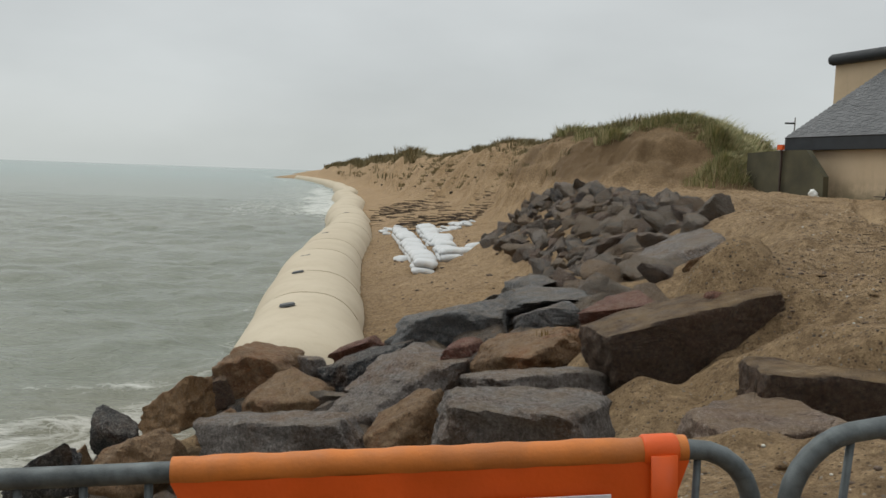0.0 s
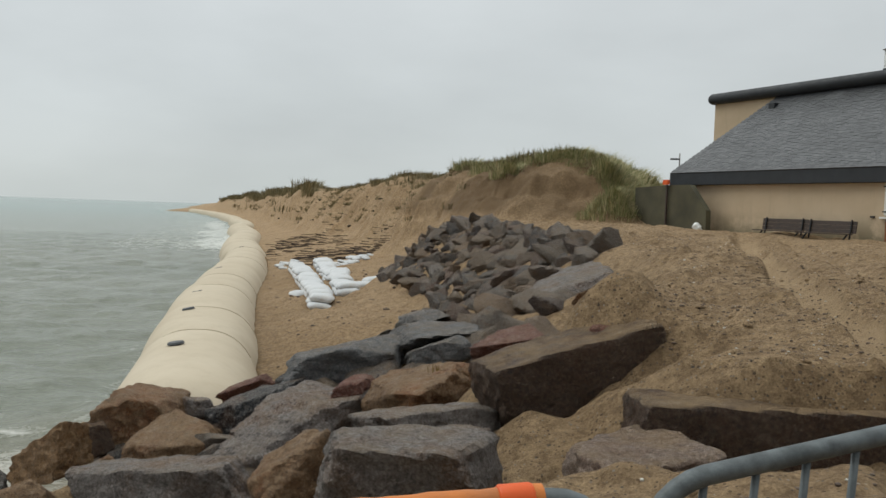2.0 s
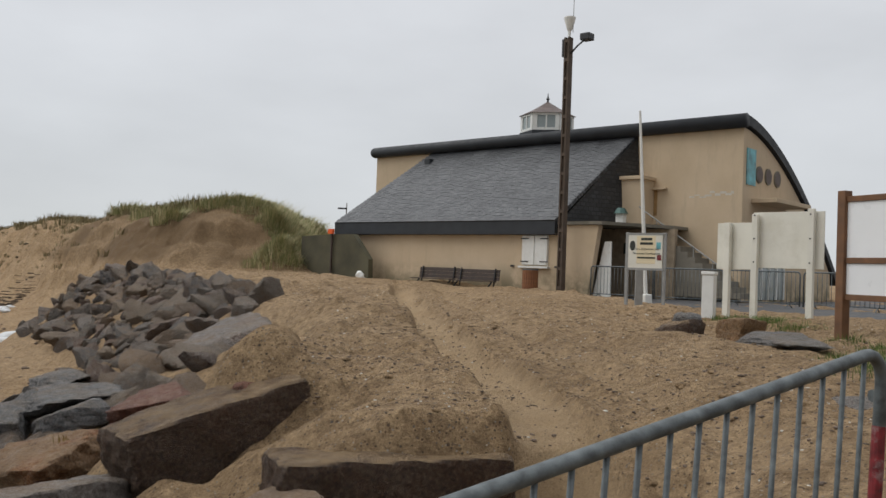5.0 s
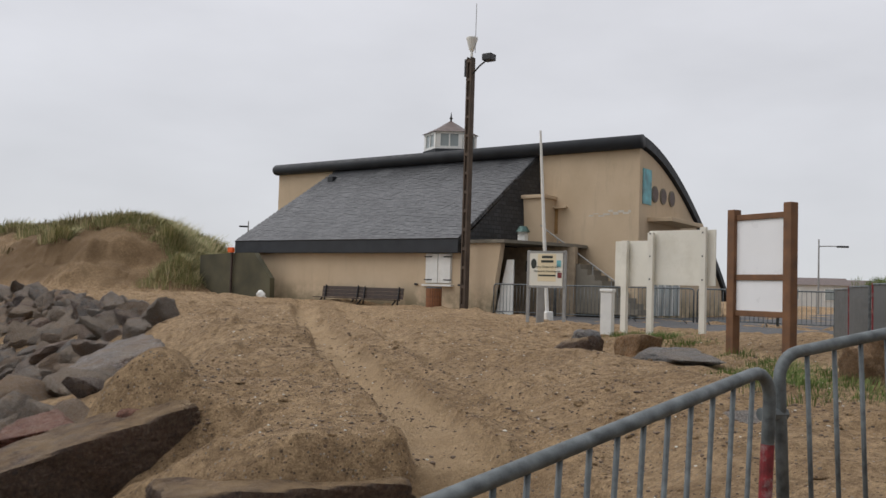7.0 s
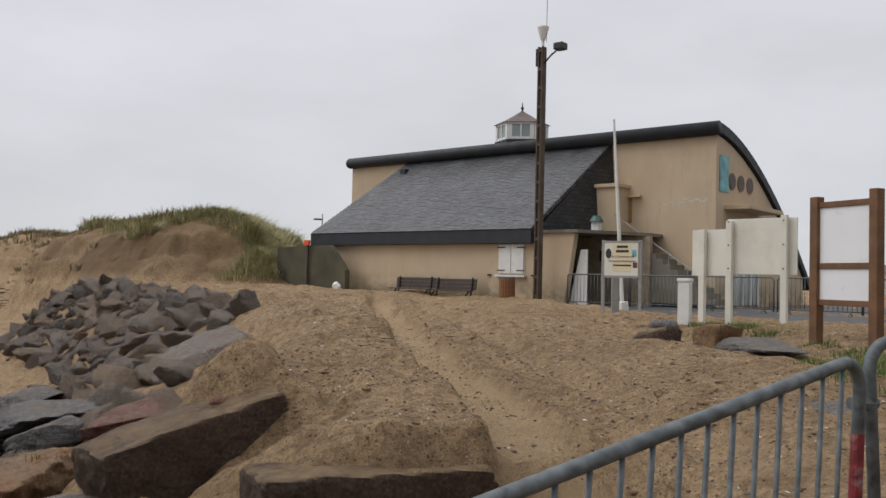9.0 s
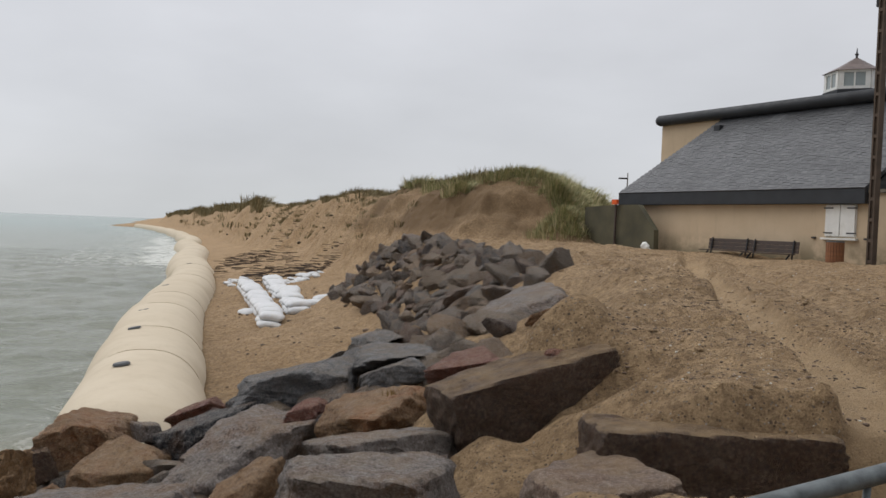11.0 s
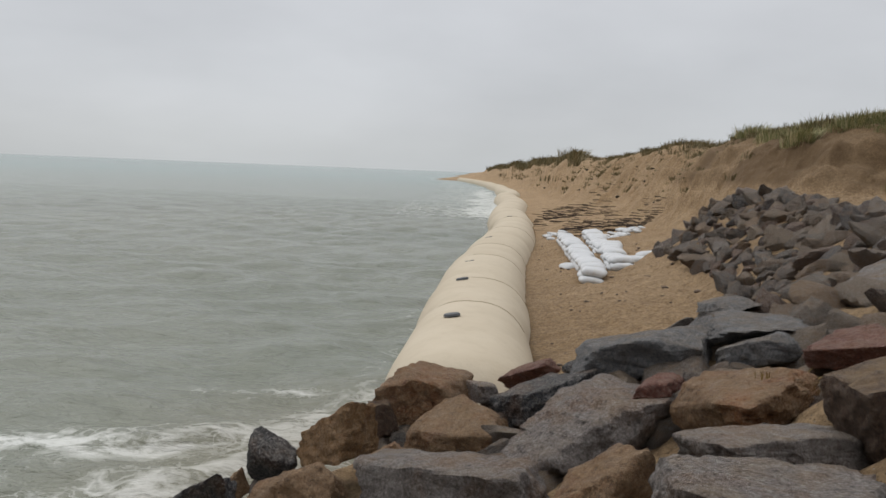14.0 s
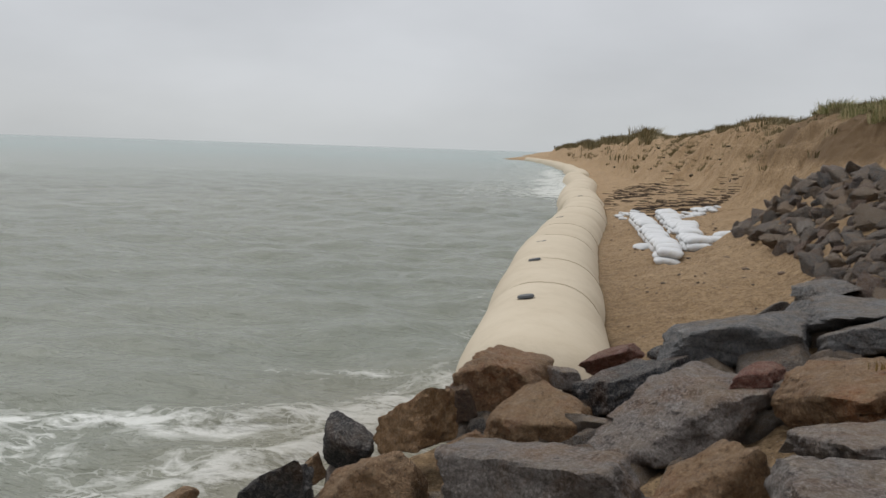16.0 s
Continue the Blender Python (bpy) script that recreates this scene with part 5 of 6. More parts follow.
# ---- steel crowd barriers ----
def make_barrier(m, length, height=1.06, slope=0.0, lean=0.0, k=0.10, r=0.0215):
    """A hooped steel barrier: one bent tube, a lower rail, thin bars and two feet. slope: its rise along; lean: how far it is racked."""
    b = thing("crowd_barrier", m, "galvanised steel crowd barrier", "barrier", "steel crowd barriers")

    def at(x, z, y=0.0):
        return (x + lean * (z - height), y, z + slope * x)

    pts = [at(0, 0.08)]
    pts += [at(k - k * math.cos(a), height - k + k * math.sin(a)) for a in np.linspace(0, math.pi / 2, 7)]
    pts += [at(length - k + k * math.sin(a), height - k + k * math.cos(a)) for a in np.linspace(0, math.pi / 2, 7)]
    pts += [at(length, 0.08)]
    part("hoop", tube(pts, r, 12), ZINC, b, smooth=True)
    part("lower_rail", tube([at(0, 0.16), at(length, 0.16)], 0.016, 10), ZINC, b, smooth=True)
    n = int(length / 0.125)
    bar = part("bar", tube([at(0, 0.16), at(0, height)], 0.0085, 8), ZINC, b, smooth=True)
    step = length / (n + 1)
    bar.matrix_basis = pose(step, 0, slope * step)
    for i in range(2, n + 1):
        share("bar", bar, b, pose(step * i, 0, slope * step * i))
    for sx in (0.3, length - 0.3):
        part("foot", tube([at(sx, 0.0, -0.28), at(sx, 0.06, -0.22), at(sx, 0.15), at(sx, 0.06, 0.22), at(sx, 0.0, 0.28)], 0.016, 8), ZINC, b, smooth=True)
    return b


def barrier_from_rail(a, b, lean=0.0, k=0.10):
    h = 1.06
    dx, dy = b[0] - a[0], b[1] - a[1]
    ln = math.hypot(dx, dy)
    m = Matrix.Translation((a[0], a[1], a[2] - h)) @ pose(0, 0, 0, 0, 0, math.degrees(math.atan2(dy, dx)))
    slope = (b[2] - a[2]) / ln
    return make_barrier(m, ln, h, slope, lean, k), m, ln, slope


bar1, m1, ln1, sl1 = barrier_from_rail((-1.66, 1.03, 1.02), (0.70, 1.275, 1.13), 0.0, 0.14)
bar2, m2, ln2, sl2 = barrier_from_rail((0.755, 1.20, 1.165), (3.13, 1.51, 1.565), 0.07, 0.12)
bar3, m3, ln3, sl3 = barrier_from_rail((3.2, 1.53, 1.60), (5.4, 0.95, 2.0), -0.05, 0.08)
part("coupling", tube([(-0.075, 0, 0.86), (0.03, 0, 0.86)], 0.022, 8), ZINC, bar3)
part("coupling", tube([(-0.06, 0, 0.45), (0.05, 0, 0.45)], 0.02, 8), ZINC, bar3)
part("tape", tube([(ln2 - 0.07 * 0.96, 0, 0.1 + sl2 * ln2), (ln2 - 0.07 * 0.26, 0, 0.80 + sl2 * ln2)], 0.0225, 12), RED_PAINT, bar2, "worn red and white tape on the post")

# orange banner tied over the first barrier
ban = thing("safety_banner", m1 @ pose(0, 0, 0, 0, -math.degrees(math.atan(sl1)), 0), "orange vinyl banner with a white field tied over the barrier", "banner")
bm = bmesh.new()
X0, X1, n = 1.22, 2.27, 40
rows = [(0.0295 * math.sin(a), 1.06 + 0.0295 * math.cos(a)) for a in np.linspace(-2.3, 2.3, 12)]
for flip in (1,):
    grid = []
    for i in range(n + 1):
        u = i / n
        x = X0 + (X1 - X0) * u
        col = []
        for y_, z_ in rows:
            wr = 0.0025 * math.sin(37 * u + 9 * z_) + 0.002 * math.sin(91 * u)
            col.append(bm.verts.new((x, y_ * (1 + wr * 14), z_ + wr * 0.5)))
        grid.append(col)
    for i in range(n):
        for j in range(len(rows) - 1):
            bm.faces.new((grid[i][j], grid[i + 1][j], grid[i + 1][j + 1], grid[i][j + 1]))
part("sleeve", bm, SLEEVE, ban, "faded orange sleeve over the rail", smooth=True)
for sy, nm in ((-0.026, "front_sheet"), (0.026, "rear_sheet")):
    bm = bmesh.new()
    g2 = []
    for i in range(n + 1):
        u = i / n
        row = []
        for j in range(13):
            v = j / 12
            x = X0 + 0.10 * v ** 0.5 + (X1 - X0 - 0.17 * v ** 0.5 - 0.05 * v) * u
            row.append(bm.verts.new((x, sy + 0.006 * math.sin(9 * u + 4 * v) * v + 0.003 * math.sin(31 * u), 1.045 - 0.8 * v)))
        g2.append(row)
    for i in range(n):
        for j in range(12):
            bm.faces.new((g2[i][j], g2[i + 1][j], g2[i + 1][j + 1], g2[i][j + 1]))
    part(nm, bm, ORANGE, ban, smooth=True)
part("white_field", boxed(1.62, 2.10, -0.042, -0.038, 0.42, 0.985), VINYL_WHITE, ban, "plain white printed field")
bm = tube([(2.175, 0, 1.06), (2.18, 0, 1.06), (2.245, 0, 1.06), (2.25, 0, 1.06)], [0.031, 0.0345, 0.0345, 0.031], 16)
box(bm, 2.185, 2.24, -0.042, -0.034, 0.84, 1.06)
part("tie_strap", bm, ORANGE, ban, "orange strap", smooth=True)

# ---- far barriers and promenade ----
bm = bmesh.new()
edge_pts = ((-15.5, -0.75), (-12, -3.0), (-9.4, -5.0), (-5, -5.8), (5, -6.5), (40, -8), (40, 40), (-11.4, 40), (-11.4, 3.55), (-15.5, 3.55))
bm.faces.new([bm.verts.new(HM @ Vector((p, q, 1.03))) for p, q in edge_pts])
bmesh.ops.recalc_face_normals(bm, faces=bm.faces)
road = part("road", bm, ASPHALT)
tagged(road, "worn grey asphalt promenade with blown sand", "road", kind="structure")
far_bar = make_barrier(at_house(-14.95, -0.35, 1.0, 3), 2.2)
for k in range(1, 7):
    copy_thing(far_bar, at_house(-14.95 + 2.24 * k, -0.35 + 0.14 * k, 1.0, 5 - 3 * (k % 3)))

# ---- hoarding of sheeted barriers at the far end of the sand ----
def sheet_panel(a, b, z0, z1, red=False):
    a, b = Vector((*a, 0)), Vector((*b, 0))
    ln = (b - a).length
    m = Matrix.Translation((a.x, a.y, z0)) @ pose(0, 0, 0, 0, 0, math.degrees(math.atan2(b.y - a.y, b.x - a.x)))
    t = thing("sheeted_barrier", m, "steel barrier hung with grey sheeting", "barrier", "sheeted barriers")
    part("sheet", boxed(0.03, ln - 0.03, -0.012, 0.012, 0.12, z1 - z0, 0.004), GREY_PANEL, t, "grey plastic sheeting")
    part("post", tube([(0, 0, 0), (0, 0, z1 - z0 + 0.02)], 0.022, 10), RED_PAINT if red else ZINC, t)
    part("post", tube([(ln, 0, 0), (ln, 0, z1 - z0 + 0.02)], 0.022, 10), ZINC, t)
    part("top_rail", tube([(0, 0, z1 - z0), (ln, 0, z1 - z0)], 0.02, 10), ZINC, t)
    part("foot", tube([(ln * 0.3, -0.35, 0.0), (ln * 0.3, 0, 0.12), (ln * 0.3, 0.35, 0.0)], 0.018, 8), ZINC, t)
    return t


sheet_panel((14.30, 8.22), (13.40, 7.42), 1.05, 2.0)
sheet_panel((13.30, 7.36), (12.55, 6.60), 1.05, 2.03, True)
sheet_panel((12.50, 6.52), (12.05, 5.86), 1.05, 2.06, True)
copy_thing(far_bar, Matrix.Translation((12.0, 5.8, 1.02)) @ pose(0, 0, 0, 0, 0, -60))


def street_lamp(m, height, arm):
    t = thing("street_lamp", m, "thin grey street lamp with a side arm", "street lamp")
    part("column", tube([(0, 0, 0), (0, 0, height * 0.5), (0, 0, height)], [0.08, 0.06, 0.04], 8), POST_STEEL, t)
    part("arm", tube([(0, 0, height - 0.45), (arm * 0.5, 0, height - 0.42), (arm, 0, height - 0.42)], 0.035, 6), POST_STEEL, t)
    part("lantern", boxed(arm - 0.35, arm + 0.35, -0.12, 0.12, height - 0.5, height - 0.38, 0.03), BLACK, t)
    return t


street_lamp(pose(50.9, 32.1, 1.0, 0, 0, -35), 4.75, 1.5)
street_lamp(pose(25.6, 64.5, 4.0, 0, 0, 160), 2.75, 0.35)


def far_house(m, w, d, h, roof, label):
    t = thing("house", m, label, "house", "houses behind the promenade")
    part("wall", boxed(-w / 2, w / 2, -d / 2, d / 2, 0, h), WHITEWASH, t)
    part("roof", prism([(-d / 2 - 0.2, h), (0, h + roof), (d / 2 + 0.2, h)], -w / 2 - 0.2, w / 2 + 0.2, lambda p, q, r: (r, p, q)), TILE_RUST, t)
    for k in range(max(2, int(w / 2.2))):
        x = -w / 2 + w * (k + 0.5) / max(2, int(w / 2.2))
        wd = part("window", boxed(x - 0.45, x + 0.45, -d / 2 - 0.05, -d / 2 + 0.02, 0.9, 2.0), WHITE, t)
        part("pane", boxed(x - 0.38, x + 0.38, -d / 2 - 0.07, -d / 2 - 0.051, 0.97, 1.93), GLASS, wd)
    return t


far_house(pose(50.5, 45.5, 1.0, 0, 0, -40), 5.2, 4, 2.7, 0.35, "low white flat-roofed house behind the barriers")
far_house(pose(74, 48, 1.0, 0, 0, -50), 6, 5, 2.3, 0.7, "small white house far along the promenade")
far_house(pose(86, 49, 1.0, 0, 0, -50), 5, 5, 2.5, 0.6, "small white house far along the promenade")
far_house(pose(92, 42, 1.0, 0, 0, -55), 7, 5, 2.2, 0.8, "small white house far along the promenade")

# ---- the rock field on the bank ----
rng = np.random.default_rng(77)
SHAPES = []
for k in range(14):
    v, f = rock_shape(200 + k, *rng.uniform(0.8, 1.25, 3), level=3, cuts=6, lean=0.28, round_=60.0, rough=0.025)
    me_ob = raw_mesh("rubble", v, f, ROCK_MIX)
    me_ob.data.set_sharp_from_angle(angle=radians(38))
    SHAPES.append(me_ob.data)
    bpy.data.objects.remove(me_ob)


def drop_rock(x, y, r, lift, name="riprap", label="angular granite rock of the sea wall", group="riprap rocks on the bank"):
    ob = new(name, SHAPES[int(rng.integers(len(SHAPES)))])
    sx, sy, sz = r * rng.uniform(0.8, 1.35), r * rng.uniform(0.75, 1.15), r * rng.uniform(0.55, 0.85)
    z = float(land(np.array([x]), np.array([y]))[0])
    ob.matrix_basis = pose(x, y, z + lift, rng.uniform(-38, 38), rng.uniform(-38, 38), rng.uniform(0, 360)) @ Matrix.Diagonal((sx, sy, sz, 1))
    return tagged(ob, label, "rock", group)


def crest_x(y):
    for (ax, ay), (bx, by) in zip(CREST, CREST[1:]):
        if ay <= y <= by:
            return ax + (bx - ax) * (y - ay) / (by - ay)
    return 0.0


placed = []
tries = 0
while len(placed) < 290 and tries < 9000:
    tries += 1
    y = rng.uniform(17.5, 38.5)
    x = crest_x(y) - 0.05 - rng.uniform(0, 3.4)
    r = rng.uniform(0.15, 0.33)
    if any((x - a) ** 2 + (y - b) ** 2 < (0.80 * (r + c)) ** 2 for a, b, c in placed):
        continue
    placed.append((x, y, r))
    drop_rock(x, y, r * 1.08, r * -0.05)

# smaller rocks wedged beneath the near boulders
filler = []
tries = 0
while len(filler) < 70 and tries < 3000:
    tries += 1
    y = rng.uniform(4.5, 15.5)
    x = crest_x(y) - rng.uniform(0.2, 4.6)
    r = rng.uniform(0.20, 0.36)
    if crest_x(y) - x < 1.3 or x > 1.6 and y < 9.5 or x > -0.6 and y < 7.4:
        continue
    if any((x - a) ** 2 + (y - b) ** 2 < (0.8 * (r + c)) ** 2 for a, b, c in filler):
        continue
    filler.append((x, y, r))
    drop_rock(x, y, r, r * -0.15, "wedged_stone", "angular stone wedged between the boulders", "stones wedged between boulders")


for _ in range(46):
    y = rng.uniform(7.6, 11.6)
    x = rng.uniform(-4.2, -0.6) - 0.25 * (y - 9)
    r = rng.uniform(0.18, 0.32)
    drop_rock(x, y, r, r * 0.1, "wedged_stone", "angular stone wedged between the boulders", "stones wedged between boulders")


# ---- sandbags ----
def bag_mesh(seed):
    d, f = ico(3)
    v = np.sign(d) * np.abs(d) ** np.array([0.5, 0.55, 0.8])
    v = v / np.abs(v).max(0)
    ex, ey = np.abs(v[:, 0]), np.abs(v[:, 1])
    v[:, 2] *= (1 - 0.6 * ex**5) * (1 - 0.45 * ey**5)
    v[:, 1] *= 1 - 0.16 * np.cos(ex * 3.0) - 0.12 * ex**2
    v = v * np.array([0.34, 0.23, 0.115])
    fold = 0.022 * fbm(v[:, 0] * 6 + seed * 3.7, v[:, 1] * 5, seed, 3) + 0.01 * fbm(v[:, 0] * 16, v[:, 1] * 9 + seed, seed + 2, 2)
    v[:, 2] += fold * (0.4 + 0.6 * (v[:, 2] > 0))
    v[:, 1] += 0.025 * fbm(v[:, 0] * 5 + seed, v[:, 2] * 9, seed + 4, 3)
    ob = raw_mesh("bag", v, f, BAG)
    me = ob.data
    bpy.data.objects.remove(ob)
    return me


BAGS = [bag_mesh(s) for s in range(5)]


def sandbag(x, y, lift, turn, size=1.0):
    ob = new("sandbag", BAGS[int(rng.integers(5))])
    z = float(land(np.array([x]), np.array([y]))[0])
    ob.matrix_basis = pose(x, y, z + 0.09 + lift, rng.uniform(2, 14), rng.uniform(-7, 7), turn + rng.uniform(-12, 12)) @ Matrix.Diagonal((1.45 * size, 1.75 * size, 1.6 * size, 1))
    return tagged(ob, "white woven sandbag stacked on the beach", "sandbag", "sandbags on the beach")


for (ax, ay), (bx, by), n in (((-0.74, 34.0), (-2.8, 54.0), 34), ((0.30, 35.8), (-1.4, 55.0), 32)):
    for i in range(n):
        t = i / (n - 1)
        for lay in range(2):
            sandbag(ax + (bx - ax) * t + rng.normal(0, 0.05), ay + (by - ay) * t + 0.25 * lay, 0.24 * lay - 0.04, 6)
for i in range(26):
    sandbag(rng.uniform(-0.6, 1.9), rng.uniform(51, 57), -0.04, rng.uniform(0, 180), 0.62)
for i in range(14):
    sandbag(rng.uniform(-4.4, -2.9), rng.uniform(57, 62), -0.04, rng.uniform(0, 180), 0.62)
for x, y in ((1.05, 38.5), (1.45, 39.2), (-1.75, 38.4)):
    sandbag(x, y, -0.10, 20)


# ---- dune grass ----
def tufts(name, spots, material, blade=0.55, per=14, spread=0.16, seed=5, wide=0.011):
    """Clumps of thin bent blades; spots are (x, y, z, size)."""
    rg = np.random.default_rng(seed)
    n = len(spots)
    base = np.repeat(np.asarray(spots), per, 0)
    m = len(base)
    ang = rg.uniform(0, math.tau, m)
    rad = spread * np.sqrt(rg.uniform(0, 1, m)) * base[:, 3]
    ht = blade * base[:, 3] * rg.uniform(0.55, 1.15, m)
    lean = rg.uniform(0.15, 0.75, m) * ht
    wind = np.array([0.25, 0.05])
    bx, by = base[:, 0] + rad * np.cos(ang), base[:, 1] + rad * np.sin(ang)
    dx, dy = np.cos(ang) * lean + wind[0] * ht, np.sin(ang) * lean + wind[1] * ht
    w = wide * base[:, 3] * rg.uniform(0.7, 1.4, m)
    px, py = -np.sin(ang + 0.6) * w, np.cos(ang + 0.6) * w
    z = base[:, 2] - 0.03
    v = np.empty((m, 5, 3))
    v[:, 0] = np.stack([bx - px, by - py, z], 1)
    v[:, 1] = np.stack([bx + px, by + py, z], 1)
    v[:, 2] = np.stack([bx + 0.4 * dx - px * 0.8, by + 0.4 * dy - py * 0.8, z + 0.6 * ht], 1)
    v[:, 3] = np.stack([bx + 0.4 * dx + px * 0.8, by + 0.4 * dy + py * 0.8, z + 0.6 * ht], 1)
    v[:, 4] = np.stack([bx + dx, by + dy, z + ht * 0.92], 1)
    i = np.arange(m)[:, None] * 5
    f = np.concatenate([i + np.array([[0, 1, 3]]), i + np.array([[0, 3, 2]]), i + np.array([[2, 3, 4]])])
    return raw_mesh(name, v.reshape(-1, 3), f, material, False)


def scatter_dune(count, box_, low, high, size, seed):
    rg = np.random.default_rng(seed)
    x = rg.uniform(box_[0], box_[1], count)
    y = rg.uniform(box_[2], box_[3], count)
    d = side(x, y, DUNE)
    keep = (d > low) & (d < high) & (fbm(x * 0.35, y * 0.35, seed, 3) > -0.28)
    x, y = x[keep], y[keep]
    z = land(x, y)
    return np.stack([x, y, z, rg.uniform(size[0], size[1], len(x)) * np.clip(0.85 + 2.0 * fbm(x * 0.55, y * 0.55, seed + 40, 3), 0.3, 1.45)], 1)


grassy = np.concatenate([scatter_dune(9000, (5, 24, 38, 60), 2.9, 10, (0.6, 1.4), 1), scatter_dune(12000, (10.2, 22, 37, 50), 0.2, 9, (0.5, 1.2), 2)])
hx, hw = (np.array([HM.inverted() @ Vector((p[0], p[1], 0)) for p in grassy])[:, k] for k in (0, 1))
ragged = 2.2 * fbm(grassy[:, 0] * 0.5, grassy[:, 1] * 0.5, 91, 3)
grassy = grassy[(grassy[:, 0] + ragged > 10.9 + 0.95 * (4 - grassy[:, 2])) | ((side(grassy[:, 0], grassy[:, 1], DUNE) > 3.2) & (grassy[:, 0] > 7.6 + ragged * 0.4))]
crown = np.array([(8.3 + 0.5 * math.cos(i * 2.4) * (i / 30) ** 0.5, 44.2 + 0.7 * math.sin(i * 2.4) * (i / 30) ** 0.5) for i in range(30)])
grassy = np.concatenate([grassy, np.concatenate([crown, land(crown[:, 0], crown[:, 1])[:, None], np.full((30, 1), 1.6)], 1)])
hx, hw = (np.array([HM.inverted() @ Vector((p[0], p[1], 0)) for p in grassy])[:, k] for k in (0, 1))
grassy = grassy[~((hx > -30.2) & (hw > -0.9))]
rg = np.random.default_rng(19)
sx, sy = rg.normal(12.1, 0.75, 420), rg.normal(36.9, 0.85, 420)
spur = np.stack([sx, sy, land(sx, sy), rg.uniform(0.5, 1.2, 420)], 1)
hx, hw = (np.array([HM.inverted() @ Vector((p[0], p[1], 0)) for p in spur])[:, k] for k in (0, 1))
grassy = np.concatenate([grassy, spur[(hw < -1.15) & (spur[:, 2] > 1.5)]])
tagged(tufts("dune_grass", grassy, MARRAM, 0.46, 26, 0.30, 5, 0.010), "wind-bent marram grass on the dune top", "grass", kind="stuff")
edge = np.concatenate([scatter_dune(30000, (-30, 10, 45, 190), 3.2, 7.5, (0.5, 1.25), 3), scatter_dune(40000, (-62, -5, 120, 420), 3.0, 9, (1.6, 3.2), 6)])
tagged(tufts("cliff_edge_grass", edge[fbm(edge[:, 0] * 0.4, edge[:, 1] * 0.25, 55, 3) > -0.34], HEATH, 0.42, 20, 0.35, 5, 0.014), "brownish grass along the far cliff edge", "grass", kind="stuff")

face_tufts = np.concatenate([scatter_dune(5200, (-14, 9, 46, 130), 0.6, 3.4, (0.5, 1.1), 11), scatter_dune(2500, (-50, 0, 120, 330), 0.2, 3.0, (1.5, 3.0), 12)])
face_tufts = face_tufts[fbm(face_tufts[:, 0] * 0.5, face_tufts[:, 1] * 0.3, 77, 3) > 0.0]
tagged(tufts("cliff_face_tufts", face_tufts, HEATH, 0.34, 18, 0.45, 15, 0.022), "clumps of slumped grass on the sand cliff", "grass", kind="stuff")
dry = np.array([[1.35, 8.78, -0.02, 0.6], [1.5, 8.75, -0.06, 0.5], [1.2, 8.8, 0.0, 0.4]])
DRYWEED = make_grass("dry_weed", (0.30, 0.20, 0.07), (0.40, 0.28, 0.11), (0.22, 0.15, 0.06))
tagged(tufts("dry_weed", dry, DRYWEED, 0.24, 30, 0.4, 16), "dry yellow weed hanging on a boulder", "weed", kind="stuff")


def tree(m, height, seed):
    t = thing("tree", m, "small dark leafy tree far behind the promenade", "tree")
    part("trunk", tube([(0, 0, 0), (0.05, 0, height * 0.4), (0, 0.05, height * 0.7)], [0.16, 0.12, 0.05], 8), DARK_WOOD, t)
    rg = np.random.default_rng(seed)
    c = rg.normal(0, 1, (260, 3)) * np.array([0.30, 0.30, 0.17]) * height + np.array([0, 0, height * 0.72])
    spots = np.concatenate([c, rg.uniform(0.5, 1.1, (260, 1))], 1)
    o = tufts("crown", spots, GREEN, 0.6, 12, 0.35, seed)
    o.parent = t
    return t


tree(pose(49, 47, 1.0), 4.2, 31)
tree(pose(72, 40, 1.0), 2.6, 32)

# grass round the boards
rg = np.random.default_rng(4)
gx, gy = rg.uniform(5.5, 12.6, 4200), rg.uniform(3.2, 11.0, 4200)
ok = np.abs(side(gx, gy, ((6.2, 2.6), (9.9, 6.6), (12.2, 10.6)))) < 0.75 * rg.uniform(0.2, 1, 4200)
gz = land(gx, gy)
tagged(tufts("verge_grass", np.stack([gx, gy, gz, rg.uniform(0.3, 0.75, 4200)], 1)[ok & (fbm(gx * 0.9, gy * 0.9, 88, 3) > -0.05)], GREEN, 0.20, 22, 0.3, 8, 0.006), "short green grass at the edge of the sand", "grass", kind="stuff")


# ---- litter on the sand ----
def scrap(x, y, size, seed, label):
    v, f = rock_shape(seed, *size, level=3, cuts=5, lean=0.4, round_=12.0, rough=0.14)
    ob = raw_mesh("plastic_scrap", v, f, WHITE)
    ob.matrix_basis = pose(x, y, float(land(np.array([x]), np.array([y]))[0]) + size[2] * 0.7, 0, 0, seed * 40)
    return tagged(ob, label, "litter")


scrap(13.35, 31.2, (0.16, 0.10, 0.15), 3, "crumpled white plastic scrap by the low wall")
scrap(12.2, 29.6, (0.26, 0.12, 0.05), 4, "flat torn white plastic scrap on the sand")


def specks(name, spots, material, label, category, level=1):
    d, f = ico(level)
    rg = np.random.default_rng(len(name))
    vs, fs = [], []
    for i, (x, y, z, r) in enumerate(spots):
        v = d * np.array([r * rg.uniform(0.7, 1.7), r * rg.uniform(0.6, 1.2), r * rg.uniform(0.3, 0.7)])
        a = rg.uniform(0, math.tau)
        c, s = math.cos(a), math.sin(a)
        v = np.stack([v[:, 0] * c - v[:, 1] * s + x, v[:, 0] * s + v[:, 1] * c + y, v[:, 2] + z + r * 0.15], 1)
        vs.append(v)
        fs.append(f + i * len(d))
    return tagged(raw_mesh(name, np.concatenate(vs), np.concatenate(fs), material), label, category, kind="stuff")


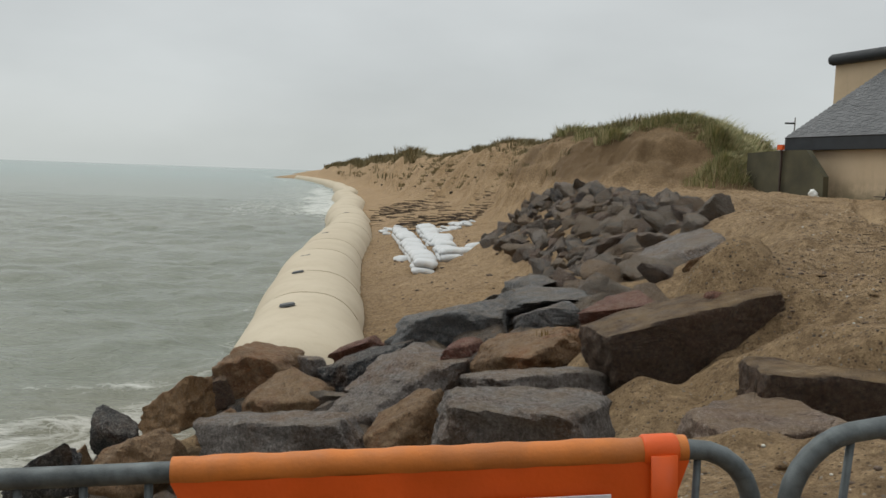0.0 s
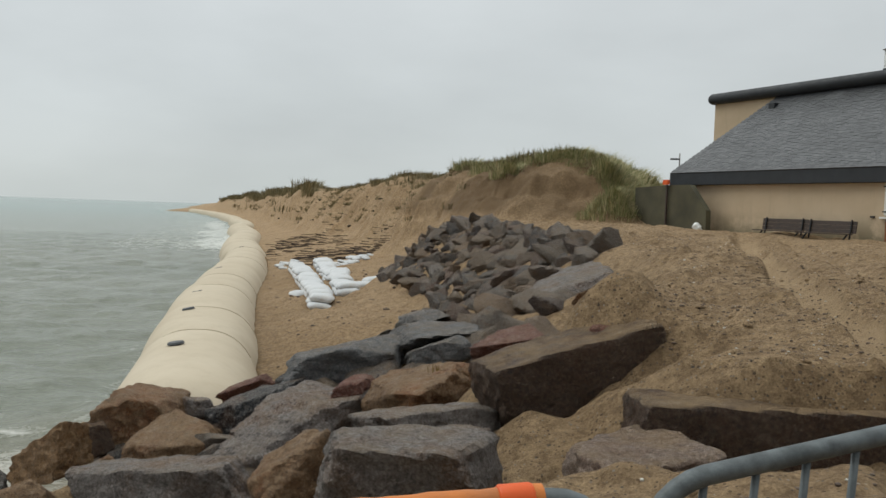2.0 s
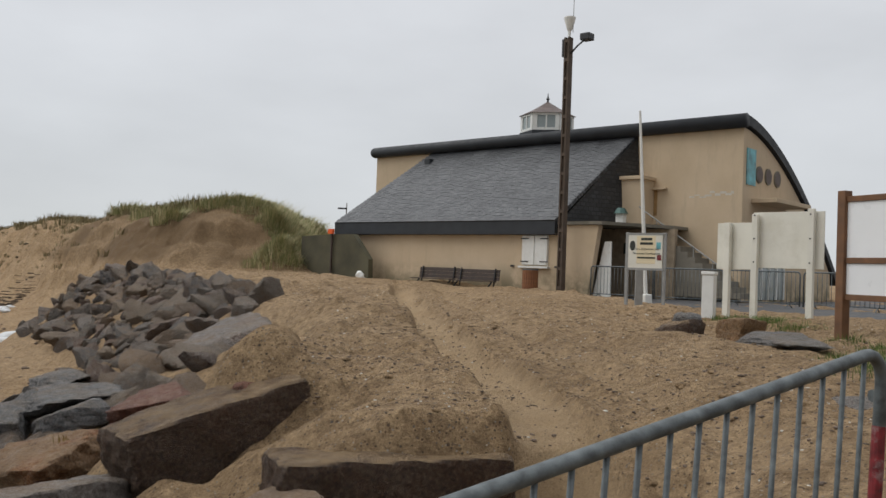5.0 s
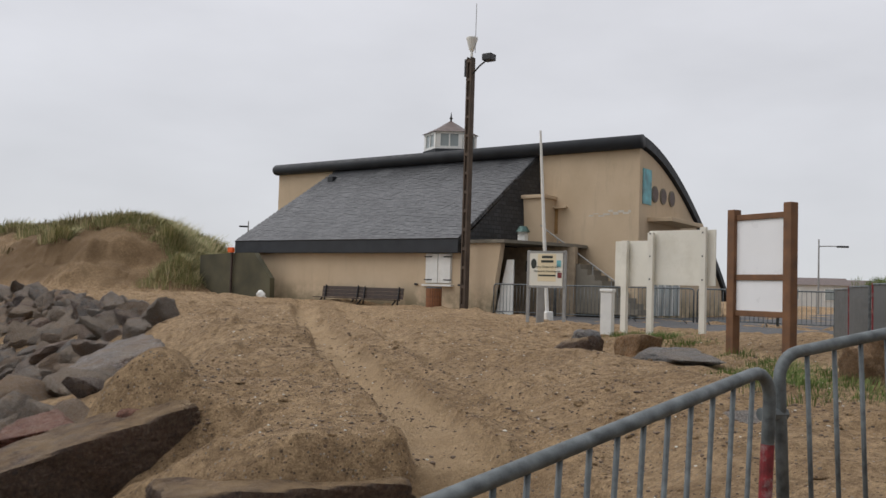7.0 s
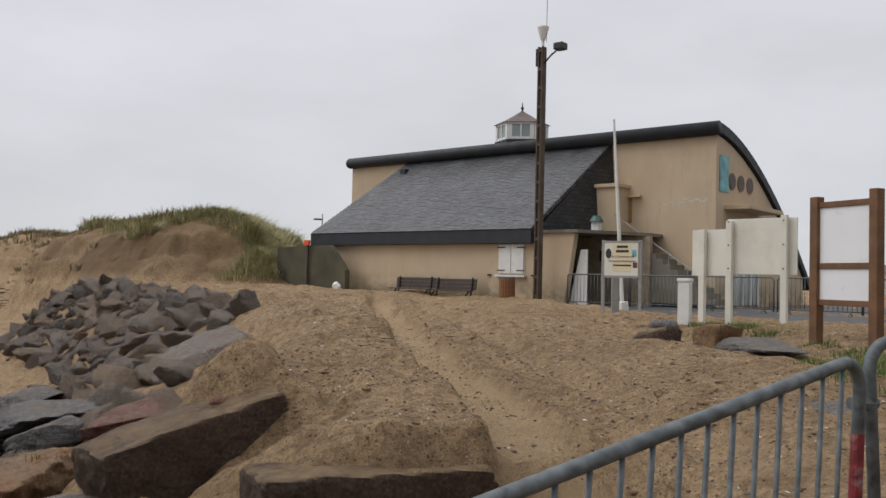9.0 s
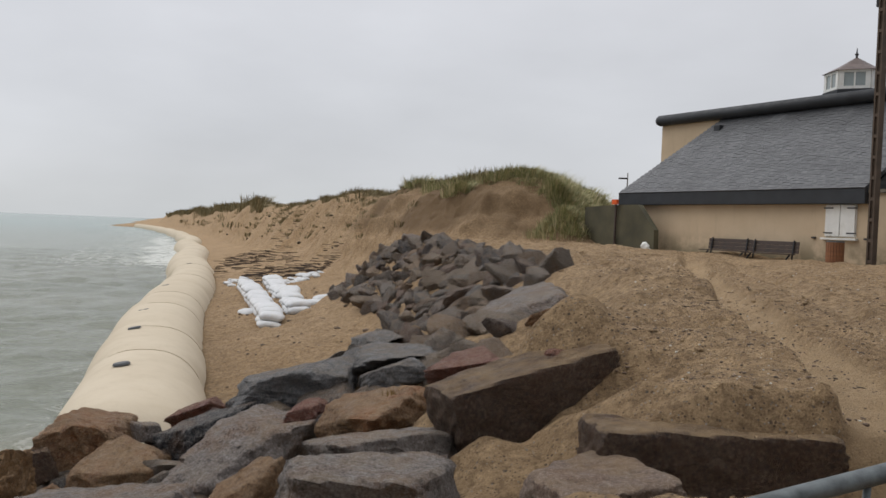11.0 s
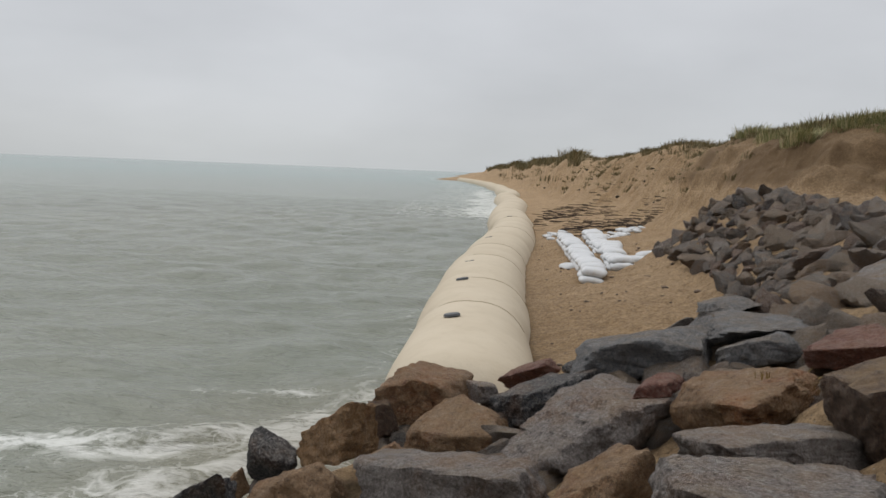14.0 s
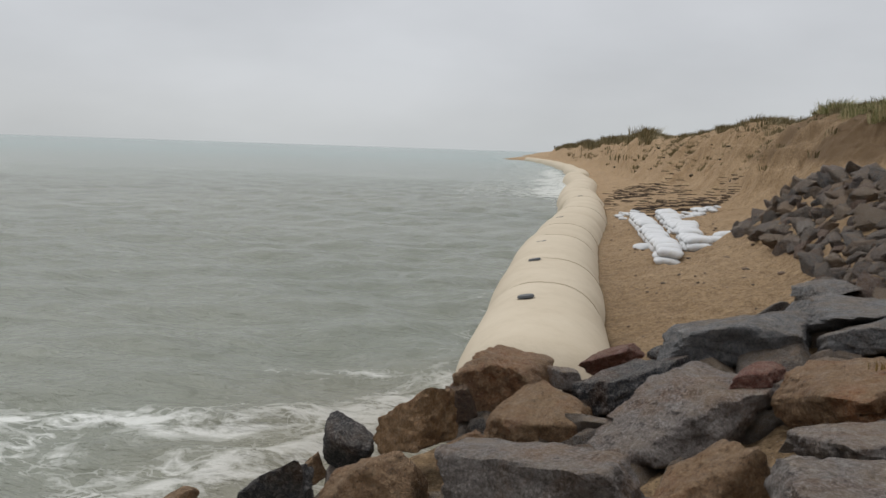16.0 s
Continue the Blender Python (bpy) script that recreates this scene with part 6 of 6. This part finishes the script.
def on_sand(count, box_, size, seed):
    rg = np.random.default_rng(seed)
    x, y = rg.uniform(box_[0], box_[1], count), rg.uniform(box_[2], box_[3], count)
    keep = side(x, y, CREST) > 0.15
    x, y = x[keep], y[keep]
    return np.stack([x, y, land(x, y), size[0] + (size[1] - size[0]) * rg.uniform(0, 1, len(x)) ** 3], 1)


clods = scatter_dune(900, (-20, 8, 52, 160), 0.1, 3.0, (0.07, 0.26), 21)
specks("turf_clods", clods[fbm(clods[:, 0] * 0.4, clods[:, 1] * 0.3, 78, 3) > 0.02][:260], TURF_SOIL, "dark clods of turf slumped on the sand cliff", "turf clods", 2)
specks("sand_clods", on_sand(1500, (1.5, 13, 2.5, 24), (0.012, 0.045), 5), SAND, "crumbled lumps of damp sand", "sand lumps", 2)
bx, by = np.random.default_rng(8).uniform(0, 1, (2, 260))
by = 16 + 40 * by
bx = tube_x(by) + 2.2 + bx * 5.5
specks("beach_litter", np.stack([bx, by, land(bx, by), np.random.default_rng(9).uniform(0.12, 1, 260) ** 3 * 0.10], 1), PEBBLE, "scraps of dark weed and stones on the beach", "beach litter")
specks("pebbles", np.concatenate([on_sand(5500, (2, 7.5, 3.5, 15), (0.005, 0.021), 3), on_sand(5200, (1, 14, 2.5, 24), (0.006, 0.025), 1)]), PEBBLE, "small dark pebbles strewn over the sand", "pebbles")
specks("shells", on_sand(2600, (1, 13, 2.5, 22), (0.004, 0.017), 2), SHELL, "broken pale shells strewn over the sand", "shells")


def sticks(name, count, box_, seed, length, material, label):
    rg = np.random.default_rng(seed)
    vs, fs = [], []
    for i in range(count):
        x = box_[0] + (box_[1] - box_[0]) * rg.beta(1.5, 1.5)
        ln_ = rg.integers(4)
        y = box_[2] + (box_[3] - box_[2]) * (0.12 + 0.26 * ln_) + 0.5 * math.sin(x * 0.9 + 2 * ln_) + rg.normal(0, 0.13 * (box_[3] - box_[2]))
        z = float(land(np.array([x]), np.array([y]))[0])
        ln, a = rg.uniform(0.3, 1.0) * length, rg.normal(0.1, 0.5)
        r = rg.uniform(0.010, 0.03) * min(length, 1.3)
        c, s = math.cos(a) * ln / 2, math.sin(a) * ln / 2
        k = len(vs) * 8
        q = []
        for t, rr in ((-1, r), (1, r * 0.6)):
            for ox, oz in ((-1, 0), (0, 1), (1, 0), (0, -1)):
                q.append((x + t * c - ox * rr * math.sin(a), y + t * s + ox * rr * math.cos(a), z + 0.03 + oz * rr))
        vs.append(np.array(q))
        for j in range(4):
            fs.append((k + j, k + (j + 1) % 4, k + 4 + (j + 1) % 4, k + 4 + j))
    return tagged(raw_mesh(name, np.concatenate(vs), np.array(fs), material, False), label, "driftwood", kind="stuff")


sticks("wrack_line", 230, (-3.4, 3.6, 57, 66), 3, 1.3, DRIFT, "dark driftwood and weed washed up in lines")
sticks("wrack_line", 240, (-7.0, 0.8, 68, 95), 4, 1.6, DRIFT, "dark driftwood and weed washed up in lines")
sticks("twigs", 45, (4, 11, 5, 20), 6, 0.22, DRIFT, "thin dark twigs on the sand")
